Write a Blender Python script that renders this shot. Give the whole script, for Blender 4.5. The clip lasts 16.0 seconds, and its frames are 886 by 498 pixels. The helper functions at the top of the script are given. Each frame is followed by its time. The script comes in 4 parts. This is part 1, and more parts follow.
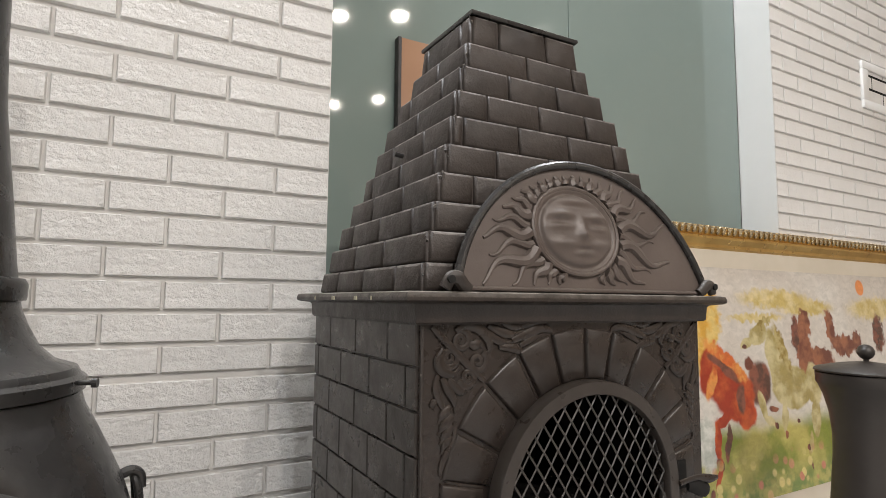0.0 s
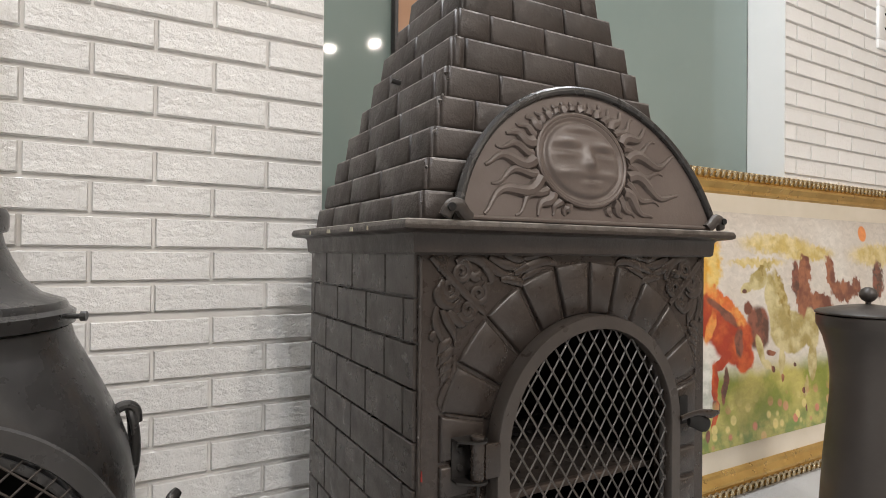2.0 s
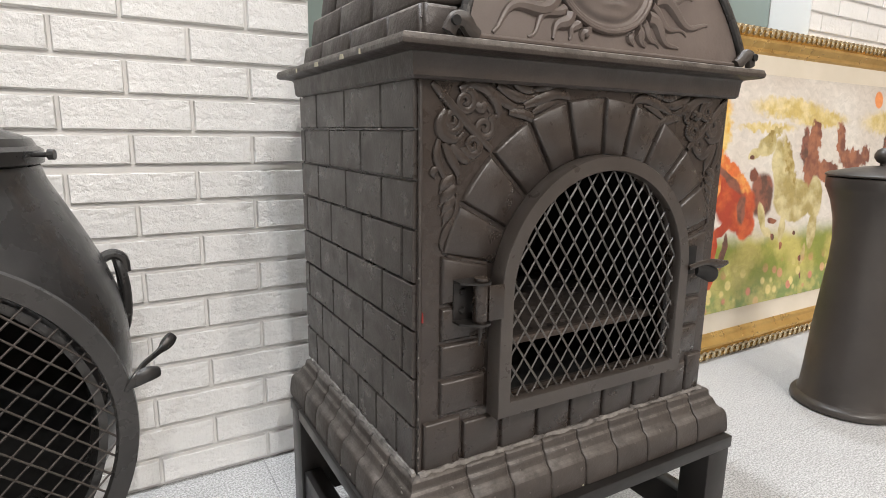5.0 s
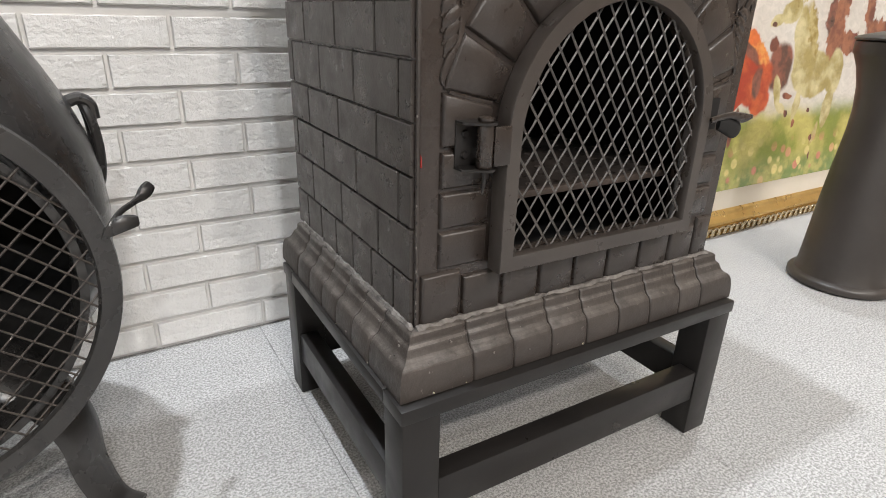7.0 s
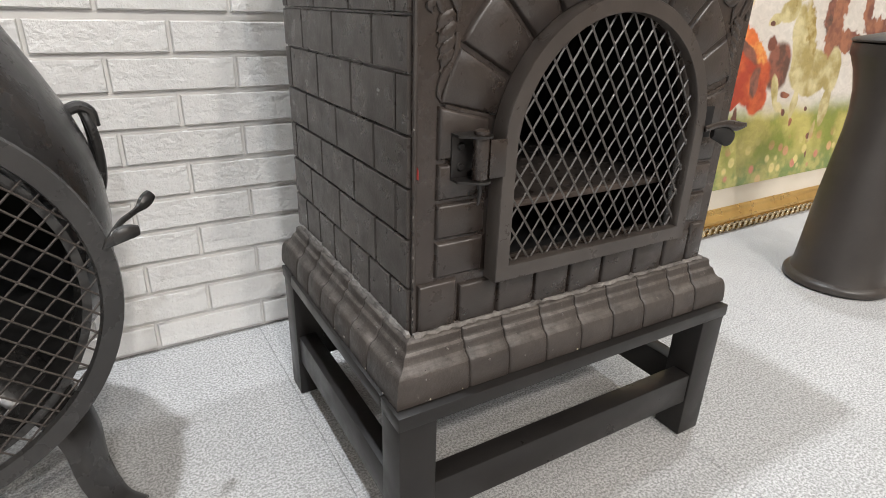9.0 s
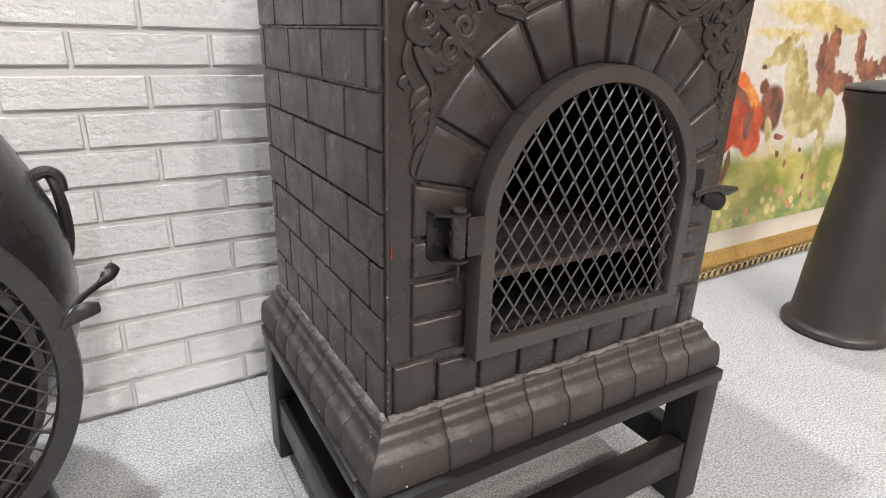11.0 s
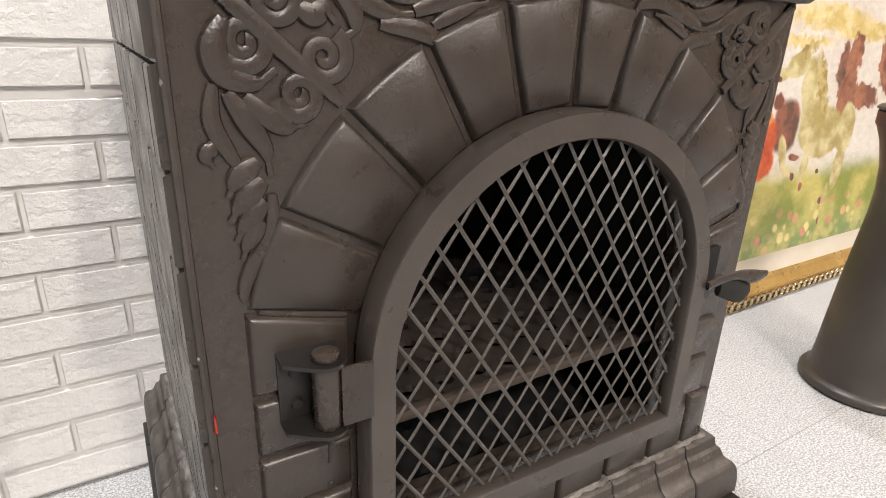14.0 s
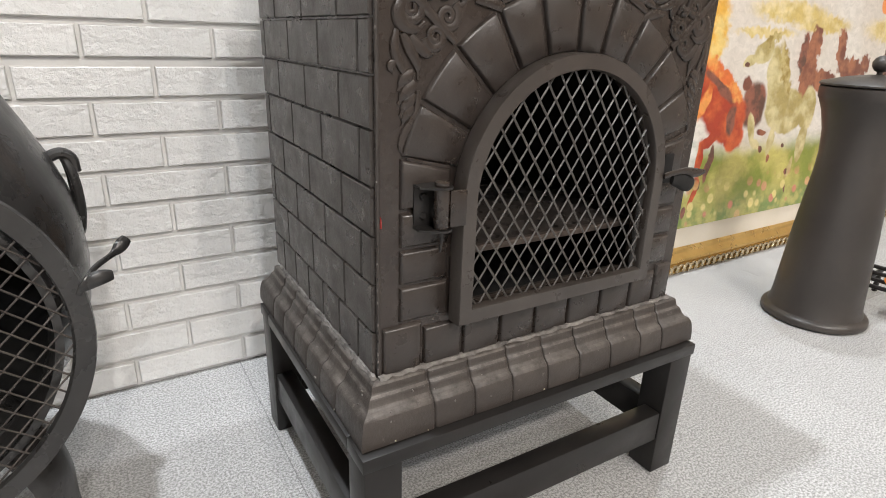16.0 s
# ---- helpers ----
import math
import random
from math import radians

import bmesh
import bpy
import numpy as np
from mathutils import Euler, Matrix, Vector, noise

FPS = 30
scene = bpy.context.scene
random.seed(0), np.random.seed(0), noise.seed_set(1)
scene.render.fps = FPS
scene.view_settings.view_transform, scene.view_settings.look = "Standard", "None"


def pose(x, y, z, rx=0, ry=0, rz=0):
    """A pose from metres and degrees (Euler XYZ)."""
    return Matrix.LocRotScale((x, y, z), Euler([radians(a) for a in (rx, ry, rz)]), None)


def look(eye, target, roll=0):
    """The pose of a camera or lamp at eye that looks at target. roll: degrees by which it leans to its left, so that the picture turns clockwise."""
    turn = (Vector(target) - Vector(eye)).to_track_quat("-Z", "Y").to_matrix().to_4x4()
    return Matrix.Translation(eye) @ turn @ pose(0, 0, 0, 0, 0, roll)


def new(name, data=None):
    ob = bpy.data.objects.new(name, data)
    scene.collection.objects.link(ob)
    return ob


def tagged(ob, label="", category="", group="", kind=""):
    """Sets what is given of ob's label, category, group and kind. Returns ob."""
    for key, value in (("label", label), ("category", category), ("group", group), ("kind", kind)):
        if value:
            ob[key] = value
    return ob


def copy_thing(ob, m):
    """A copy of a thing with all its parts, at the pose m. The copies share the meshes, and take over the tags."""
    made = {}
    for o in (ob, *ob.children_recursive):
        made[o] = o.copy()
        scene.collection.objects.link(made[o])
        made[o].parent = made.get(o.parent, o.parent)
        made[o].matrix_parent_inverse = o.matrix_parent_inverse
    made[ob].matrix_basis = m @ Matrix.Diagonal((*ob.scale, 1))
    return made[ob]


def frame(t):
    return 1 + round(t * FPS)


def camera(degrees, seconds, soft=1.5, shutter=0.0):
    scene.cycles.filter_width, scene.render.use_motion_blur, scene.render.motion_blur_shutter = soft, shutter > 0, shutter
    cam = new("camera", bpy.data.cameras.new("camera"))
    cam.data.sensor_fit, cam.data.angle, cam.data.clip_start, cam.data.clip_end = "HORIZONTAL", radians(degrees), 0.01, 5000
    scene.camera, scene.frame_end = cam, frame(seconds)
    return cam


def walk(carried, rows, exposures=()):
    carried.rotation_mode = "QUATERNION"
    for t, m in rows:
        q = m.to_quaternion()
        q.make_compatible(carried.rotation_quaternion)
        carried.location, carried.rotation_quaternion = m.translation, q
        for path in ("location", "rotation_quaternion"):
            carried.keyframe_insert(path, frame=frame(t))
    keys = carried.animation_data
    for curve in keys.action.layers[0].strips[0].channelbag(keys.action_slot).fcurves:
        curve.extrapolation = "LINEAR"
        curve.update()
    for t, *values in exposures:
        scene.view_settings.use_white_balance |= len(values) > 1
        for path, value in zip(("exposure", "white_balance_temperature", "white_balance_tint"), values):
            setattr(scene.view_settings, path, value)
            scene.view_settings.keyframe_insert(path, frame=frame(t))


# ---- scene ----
cam = camera(75.5, 16.0, soft=0.9)
PATH = [
    (0, (-0.001, 0.001, 0.753), (0.99, 1.728, 0.934), 0.5),
    (0.5, (0.003, 0.008, 0.748), (0.997, 1.736, 0.914), 0.5),
    (1, (0.008, 0.018, 0.739), (1.004, 1.748, 0.85), 0.6),
    (1.5, (0.011, 0.024, 0.733), (1.01, 1.756, 0.795), 0.6),
    (2, (0.014, 0.03, 0.728), (1.016, 1.761, 0.741), 0.6),
    (2.5, (0.017, 0.036, 0.722), (1.021, 1.766, 0.679), 0.7),
    (3, (0.02, 0.042, 0.715), (1.026, 1.768, 0.621), 0.7),
    (5.5, (0.037, 0.086, 0.66), (1.032, 1.749, 0.167), 1.0),
    (6, (0.041, 0.095, 0.644), (1.029, 1.73, 0.052), 1.3),
    (6.5, (0.045, 0.104, 0.626), (1.024, 1.708, -0.059), 1.5),
    (7, (0.048, 0.111, 0.614), (1.015, 1.689, -0.145), 1.6),
    (7.5, (0.048, 0.113, 0.613), (1.012, 1.68, -0.171), 1.7),
    (8, (0.049, 0.112, 0.618), (1.013, 1.676, -0.173), 1.7),
    (8.5, (0.049, 0.108, 0.627), (1.012, 1.672, -0.165), 1.7),
    (11, (0.092, 0.138, 0.673), (1.075, 1.734, -0.027), 1.7),
    (11.5, (0.169, 0.223, 0.686), (1.153, 1.818, -0.011), 1.9),
    (12, (0.304, 0.332, 0.673), (1.284, 1.926, -0.032), 2.2),
    (12.5, (0.318, 0.339, 0.666), (1.296, 1.934, -0.038), 2.1),
    (13, (0.315, 0.338, 0.663), (1.293, 1.933, -0.041), 2.0),
    (13.5, (0.313, 0.33, 0.669), (1.293, 1.924, -0.037), 2.0),
    (14, (0.278, 0.292, 0.693), (1.26, 1.887, -0.009), 1.9),
    (14.5, (0.238, 0.232, 0.728), (1.225, 1.827, 0.034), 1.8),
    (15, (0.183, 0.175, 0.744), (1.171, 1.77, 0.051), 1.8),
    (15.5, (0.12, 0.126, 0.708), (1.112, 1.718, 0.014), 1.9),
    (16, (0.072, 0.08, 0.662), (1.064, 1.672, -0.033), 1.9),
]
EXPOSURES = [(0.0, -0.57, 6420, 10), (3.0, -0.27, 6380, 10), (5.5, 0.0, 6280, 9.5), (8.5, -0.05, 6230, 9), (11.0, 0.02, 6280, 9.5), (12.5, 0.06, 6750, 12), (13.5, 0.22, 6640, 12), (14.0, 0.25, 6560, 12), (14.5, 0.22, 6600, 12), (15.5, 0.04, 6300, 10), (16.0, 0.0, 6250, 9)]
walk(cam, [(t, look(eye, target, roll)) for t, eye, target, roll in PATH], EXPOSURES)

# ---- light ----
world = bpy.data.worlds.new("room_air")
scene.world = world
world.use_nodes = True
world.node_tree.nodes["Background"].inputs[0].default_value = (0.9, 0.95, 1.0, 1)
world.node_tree.nodes["Background"].inputs[1].default_value = 0.02
CEILING = 3.4
# x, y of the ceiling downlights and added fill lamps, watts, colour
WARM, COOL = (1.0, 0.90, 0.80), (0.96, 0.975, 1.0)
# The lamps at y -2.4, -2.5 and -3.6 are unseen, added as fill.
DOWNLIGHTS_AND_FILL = [(-0.2, 0.99, 84, COOL), (1.9, 1.05, 42, COOL), (2.17, -1.96, 24, WARM), (1.69, -2.25, 28, WARM), (2.88, -4.1, 24, WARM),
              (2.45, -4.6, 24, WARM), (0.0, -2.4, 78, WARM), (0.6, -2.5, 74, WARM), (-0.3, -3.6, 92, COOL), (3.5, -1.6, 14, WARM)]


# ---- materials ----
def surface(name, low, high, rough=0.5, metal=0.0, scale=6.0, grain=220.0, bump=0.15, depth=0.002, lumps=0.0, lump_scale=30.0, vary=0.0, dust=None, dust_at=0.62, spec=0.5, rough_var=0.1, ledge=None, lump_depth=0.004, ledge_at=(0.30, 0.75), speckle=None):
    """A worn surface: two tones in broad patches, fine grain in the relief, a chance of dust or rub marks."""
    m = bpy.data.materials.new(name)
    m.use_nodes = True
    nt = m.node_tree
    N, L = nt.nodes, nt.links
    b = N["Principled BSDF"]
    b.inputs["Metallic"].default_value = metal
    b.inputs["Specular IOR Level"].default_value = spec
    co = N.new("ShaderNodeTexCoord").outputs["Object"]

    def tex(sc, detail=6, r=0.6):
        n = N.new("ShaderNodeTexNoise")
        n.inputs["Scale"].default_value = sc
        n.inputs["Detail"].default_value = detail
        n.inputs["Roughness"].default_value = r
        L.new(co, n.inputs["Vector"])
        return n.outputs["Fac"]

    def ramp(fac, a, z):
        n = N.new("ShaderNodeMapRange")
        n.inputs[1].default_value, n.inputs[2].default_value = a, z
        L.new(fac, n.inputs[0])
        return n.outputs[0]

    def mix(fac, c1, c2):
        n = N.new("ShaderNodeMix")
        n.data_type = "RGBA"
        L.new(fac, n.inputs[0])
        for s, c in ((n.inputs[6], c1), (n.inputs[7], c2)):
            if isinstance(c, tuple):
                s.default_value = (*c, 1)
            else:
                L.new(c, s)
        return n.outputs[2]

    broad = tex(scale)
    fine = tex(grain, 4)
    col = mix(ramp(broad, 0.32, 0.68), low, high)
    if dust:
        spots = ramp(tex(scale * 6, 8, 0.7), dust_at, dust_at + 0.12)
        col = mix(spots, col, dust)
    if speckle:
        col = mix(ramp(tex(speckle[0], 3, 0.7), 0.40, 0.60), speckle[1], col)
        col = mix(ramp(tex(speckle[0] * 0.3, 4, 0.7), 0.56, 0.72), col, speckle[1])
    # ledge pales up-facing faces in patches: dust, with edge highlights painted in
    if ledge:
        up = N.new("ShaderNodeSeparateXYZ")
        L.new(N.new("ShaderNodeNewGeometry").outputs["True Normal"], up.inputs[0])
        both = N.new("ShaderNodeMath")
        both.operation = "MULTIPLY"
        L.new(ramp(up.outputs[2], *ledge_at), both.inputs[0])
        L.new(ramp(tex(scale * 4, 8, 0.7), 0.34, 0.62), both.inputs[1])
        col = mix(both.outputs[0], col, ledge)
    if vary:
        info = N.new("ShaderNodeObjectInfo")
        hsv = N.new("ShaderNodeHueSaturation")
        L.new(ramp(info.outputs["Random"], 0, 1), hsv.inputs["Fac"])
        v = N.new("ShaderNodeMapRange")
        v.inputs[3].default_value, v.inputs[4].default_value = 1 - vary, 1 + vary
        L.new(info.outputs["Random"], v.inputs[0])
        L.new(v.outputs[0], hsv.inputs["Value"])
        hsv.inputs["Fac"].default_value = 1
        for l in list(hsv.inputs["Fac"].links):
            L.remove(l)
        L.new(col, hsv.inputs["Color"])
        col = hsv.outputs[0]
    L.new(col, b.inputs["Base Color"])
    r = N.new("ShaderNodeMapRange")
    r.inputs[1].default_value, r.inputs[2].default_value = 0.3, 0.7
    r.inputs[3].default_value, r.inputs[4].default_value = rough - rough_var, rough + rough_var
    L.new(tex(scale * 3), r.inputs[0])
    L.new(r.outputs[0], b.inputs["Roughness"])
    bp = N.new("ShaderNodeBump")
    bp.inputs["Strength"].default_value, bp.inputs["Distance"].default_value = bump, depth * 0.5
    L.new(fine, bp.inputs["Height"])
    out = bp
    if lumps:
        b2 = N.new("ShaderNodeBump")
        b2.inputs["Strength"].default_value, b2.inputs["Distance"].default_value = lumps, lump_depth
        L.new(tex(lump_scale, 5, 0.65), b2.inputs["Height"])
        L.new(bp.outputs[0], b2.inputs["Normal"])
        out = b2
    L.new(out.outputs[0], b.inputs["Normal"])
    return m


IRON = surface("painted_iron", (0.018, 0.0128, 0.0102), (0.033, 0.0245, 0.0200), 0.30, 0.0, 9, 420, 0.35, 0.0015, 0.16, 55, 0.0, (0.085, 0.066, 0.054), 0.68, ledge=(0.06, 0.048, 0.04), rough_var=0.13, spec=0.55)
# Paler than the other iron: light the plaque catches is partly in its colour.
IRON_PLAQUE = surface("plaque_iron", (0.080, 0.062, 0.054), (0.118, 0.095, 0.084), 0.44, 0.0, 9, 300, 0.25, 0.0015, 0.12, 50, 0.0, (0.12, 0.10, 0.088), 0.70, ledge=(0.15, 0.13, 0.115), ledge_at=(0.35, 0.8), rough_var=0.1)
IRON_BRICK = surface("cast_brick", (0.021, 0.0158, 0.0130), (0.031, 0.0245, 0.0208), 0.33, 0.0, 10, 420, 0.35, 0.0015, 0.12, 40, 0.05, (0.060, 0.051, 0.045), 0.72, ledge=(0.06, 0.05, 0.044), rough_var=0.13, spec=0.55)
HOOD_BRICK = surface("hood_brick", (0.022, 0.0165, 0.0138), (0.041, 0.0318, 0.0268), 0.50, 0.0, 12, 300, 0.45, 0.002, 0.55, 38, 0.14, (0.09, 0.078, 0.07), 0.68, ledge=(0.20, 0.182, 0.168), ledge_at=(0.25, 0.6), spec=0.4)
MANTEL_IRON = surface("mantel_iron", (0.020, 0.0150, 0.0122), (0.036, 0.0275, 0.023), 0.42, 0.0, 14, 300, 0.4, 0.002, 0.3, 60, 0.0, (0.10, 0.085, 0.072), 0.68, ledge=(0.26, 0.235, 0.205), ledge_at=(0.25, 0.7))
CHIP = surface("pale_chip", (0.34, 0.31, 0.22), (0.50, 0.46, 0.34), 0.6, 0.0, 90)
CRUST = surface("weld_crust", (0.05, 0.044, 0.04), (0.20, 0.185, 0.17), 0.8, 0.0, 60, 300, 0.5, 0.002, 0.4, 120)
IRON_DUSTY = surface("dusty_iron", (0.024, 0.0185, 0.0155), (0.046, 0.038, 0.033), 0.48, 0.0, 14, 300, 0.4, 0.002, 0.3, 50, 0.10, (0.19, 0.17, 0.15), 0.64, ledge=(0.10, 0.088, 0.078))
IRON_DARK = surface("old_iron", (0.017, 0.0163, 0.0158), (0.034, 0.0325, 0.0315), 0.29, 0.0, 6, 260, 0.25, 0.0015, 0.12, 30, 0.0, (0.07, 0.067, 0.064), 0.68, rough_var=0.13)
POT_IRON = surface("pot_iron", (0.028, 0.0235, 0.0205), (0.043, 0.0365, 0.032), 0.42, 0.0, 5, 260, 0.2, 0.0012, 0.08, 25, 0.0, (0.08, 0.072, 0.064), 0.74)
# Near-black, for enclosed insides, the vent plate and small black parts.
NEAR_BLACK = surface("near_black", (0.0022, 0.002, 0.0019), (0.005, 0.0044, 0.004), 0.85, 0.0, 8, 150, 0.3)
WIRE = surface("screen_iron", (0.045, 0.041, 0.037), (0.08, 0.072, 0.066), 0.4, 0.0, 30, 400, 0.1)
STEEL = surface("painted_steel", (0.012, 0.011, 0.0105), (0.020, 0.018, 0.017), 0.36, 0.0, 6, 300, 0.08, 0.001, 0, 10, 0, (0.07, 0.066, 0.062), 0.76, spec=0.3)
RUST = surface("rusty_iron", (0.04, 0.028, 0.022), (0.07, 0.052, 0.042), 0.75, 0.0, 14, 180, 0.3)
WHITE_BRICK = surface("white_brick_panel", (0.76, 0.75, 0.73), (0.83, 0.82, 0.80), 0.6, 0.0, 3, 300, 0.35, 0.003, 0.95, 64, 0.03, spec=0.3, lump_depth=0.0065)
WHITE_JOINT = surface("white_joint", (0.66, 0.65, 0.63), (0.74, 0.73, 0.71), 0.7, 0.0, 5, 220, 0.2)
WHITE_PAINT = surface("white_paint", (0.74, 0.75, 0.74), (0.80, 0.80, 0.79), 0.55, 0.0, 2, 150, 0.06)
TAUPE = surface("taupe_wall_paint", (0.36, 0.30, 0.25), (0.43, 0.36, 0.30), 0.6, 0.0, 2, 150, 0.06)
CEILING_PAINT = surface("ceiling_paint", (0.72, 0.72, 0.71), (0.78, 0.78, 0.77), 0.7, 0.0, 2, 120, 0.06)
WOOD = surface("brown_board", (0.30, 0.15, 0.07), (0.38, 0.20, 0.10), 0.5, 0.0, 3, 90, 0.1)
DARK = surface("dark_void", (0.02, 0.018, 0.018), (0.04, 0.034, 0.032), 0.6, 0.0, 8, 60, 0.1)
GOLD = surface("gilt_moulding", (0.50, 0.31, 0.09), (0.66, 0.44, 0.15), 0.33, 0.75, 10, 200, 0.1)
GOLD_DARK = surface("antique_gilt", (0.16, 0.10, 0.045), (0.80, 0.69, 0.46), 0.24, 0.75, 70, 200, 0.2)
MAT_BOARD = surface("mat_board", (0.62, 0.565, 0.46), (0.68, 0.62, 0.52), 0.6, 0.0, 6, 160, 0.05)
# Rust with shade put into the colour for shelf and sill; lip stays plain.
RUST_DARK = surface("shaded_rust", (0.014, 0.010, 0.008), (0.035, 0.026, 0.021), 0.8, 0.0, 18, 180, 0.3)
IRON_DOOR = surface("worn_door_iron", (0.034, 0.028, 0.0245), (0.050, 0.042, 0.0365), 0.33, 0.0, 12, 260, 0.2, 0.0015, 0.1, 40, 0.0, (0.13, 0.10, 0.08), 0.72)
RED_PAINT = surface("red_mark", (0.22, 0.012, 0.012), (0.32, 0.03, 0.02), 0.5)
ORANGE = surface("orange_plastic", (0.75, 0.22, 0.03), (0.85, 0.30, 0.05), 0.4)
CARPET = surface("grey_carpet", (0.49, 0.49, 0.485), (0.58, 0.58, 0.575), 0.95, 0.0, 2.5, 420, 0.7, 0.0018, 0.5, 210, 0.015, spec=0.1, rough_var=0.03, speckle=(270, (0.25, 0.246, 0.24)))
GLASS = surface("teal_back_painted_glass", (0.20, 0.255, 0.24), (0.23, 0.285, 0.265), 0.05, 0.0, 0.8, 5, 0.0, rough_var=0.01)


def lamp_material(name, colour, strength):
    m = bpy.data.materials.new(name)
    m.use_nodes = True
    b = m.node_tree.nodes["Principled BSDF"]
    b.inputs["Emission Color"].default_value = (*colour, 1)
    b.inputs["Emission Strength"].default_value = strength
    return m


GLOW = lamp_material("lamp_glow", (1.0, 0.95, 0.88), 9.0)


def painted_picture():
    """A bright print: pale sky, ochre hills, a meadow with flowers, and soft plain patches of red, cream and brown."""
    m = bpy.data.materials.new("landscape_print")
    m.use_nodes = True
    nt = m.node_tree
    N, L = nt.nodes, nt.links
    b = N["Principled BSDF"]
    b.inputs["Roughness"].default_value = 0.22
    co = N.new("ShaderNodeTexCoord").outputs["Object"]

    def noise_tex(sc, detail=5):
        n = N.new("ShaderNodeTexNoise")
        n.inputs["Scale"].default_value = sc
        n.inputs["Detail"].default_value = detail
        L.new(co, n.inputs["Vector"])
        return n

    def vm(op, a, c):
        n = N.new("ShaderNodeVectorMath")
        n.operation = op
        for s, v in ((n.inputs[0], a), (n.inputs[1], c)):
            if isinstance(v, tuple):
                s.default_value = v
            else:
                L.new(v, s)
        return n.outputs[0]

    def warped(sc, amount):
        d = vm("SUBTRACT", noise_tex(sc).outputs["Color"], (0.5, 0.5, 0.5))
        return vm("ADD", co, vm("MULTIPLY", d, (amount, amount, amount)))

    soft, rough = warped(11, 0.055), warped(40, 0.055)

    def length(v):
        n = N.new("ShaderNodeVectorMath")
        n.operation = "LENGTH"
        L.new(v, n.inputs[0])
        return n.outputs["Value"]

    def rng(v, a, z):
        n = N.new("ShaderNodeMapRange")
        n.interpolation_type = "SMOOTHSTEP"
        n.inputs[1].default_value, n.inputs[2].default_value = a, z
        L.new(v, n.inputs[0])
        return n.outputs[0]

    def mix(fac, c1, c2):
        n = N.new("ShaderNodeMix")
        n.data_type = "RGBA"
        L.new(fac, n.inputs[0])
        for s, c in ((n.inputs[6], c1), (n.inputs[7], c2)):
            if isinstance(c, tuple):
                s.default_value = (*c, 1)
            else:
                L.new(c, s)
        return n.outputs[2]

    def blob(col, x, z, rx, rz, turn, paint, coords, edge=0.25):
        n = N.new("ShaderNodeMapping")
        n.vector_type = "TEXTURE"
        n.inputs["Location"].default_value = (x, 0, z)
        n.inputs["Rotation"].default_value = (0, radians(turn), 0)
        n.inputs["Scale"].default_value = (rx, 1e3, rz)
        L.new(coords, n.inputs["Vector"])
        return mix(rng(length(n.outputs[0]), 1.0, 1.0 - edge), col, paint)

    def two(c1, c2, sc):
        return mix(rng(noise_tex(sc).outputs["Fac"], 0.38, 0.62), c1, c2)

    sep = N.new("ShaderNodeSeparateXYZ")
    L.new(soft, sep.inputs[0])
    height = sep.outputs[2]
    sky = two((0.62, 0.565, 0.50), (0.69, 0.65, 0.59), 3)
    field = two((0.22, 0.26, 0.035), (0.50, 0.44, 0.12), 7)
    col = mix(rng(height, 0.40, 0.33), sky, field)
    col = mix(rng(height, 0.24, 0.16), col, two((0.18, 0.25, 0.06), (0.45, 0.42, 0.12), 22))
    ochre = two((0.55, 0.42, 0.14), (0.72, 0.60, 0.32), 16)
    for x, z, rx, rz in ((2.02, 0.775, 0.26, 0.045), (2.22, 0.745, 0.22, 0.04), (2.75, 0.74, 0.3, 0.06), (1.9, 0.71, 0.2, 0.02)):
        col = blob(col, x, z, rx, rz, 0, ochre, rough, 0.5)
    col = blob(col, 2.63, 0.826, 0.035, 0.035, 0, (0.80, 0.28, 0.08), co, 0.2)
    gold = two((0.66, 0.36, 0.05), (0.74, 0.54, 0.18), 20)
    red = two((0.34, 0.035, 0.012), (0.55, 0.10, 0.025), 14)
    flame = two((0.62, 0.14, 0.03), (0.74, 0.30, 0.07), 26)
    deep = two((0.10, 0.045, 0.03), (0.24, 0.08, 0.05), 24)
    cream = two((0.36, 0.29, 0.10), (0.60, 0.52, 0.28), 13)
    straw = two((0.28, 0.20, 0.05), (0.50, 0.41, 0.17), 30)
    brown = two((0.16, 0.05, 0.03), (0.32, 0.12, 0.06), 20)
    pale = two((0.50, 0.52, 0.46), (0.70, 0.70, 0.64), 30)
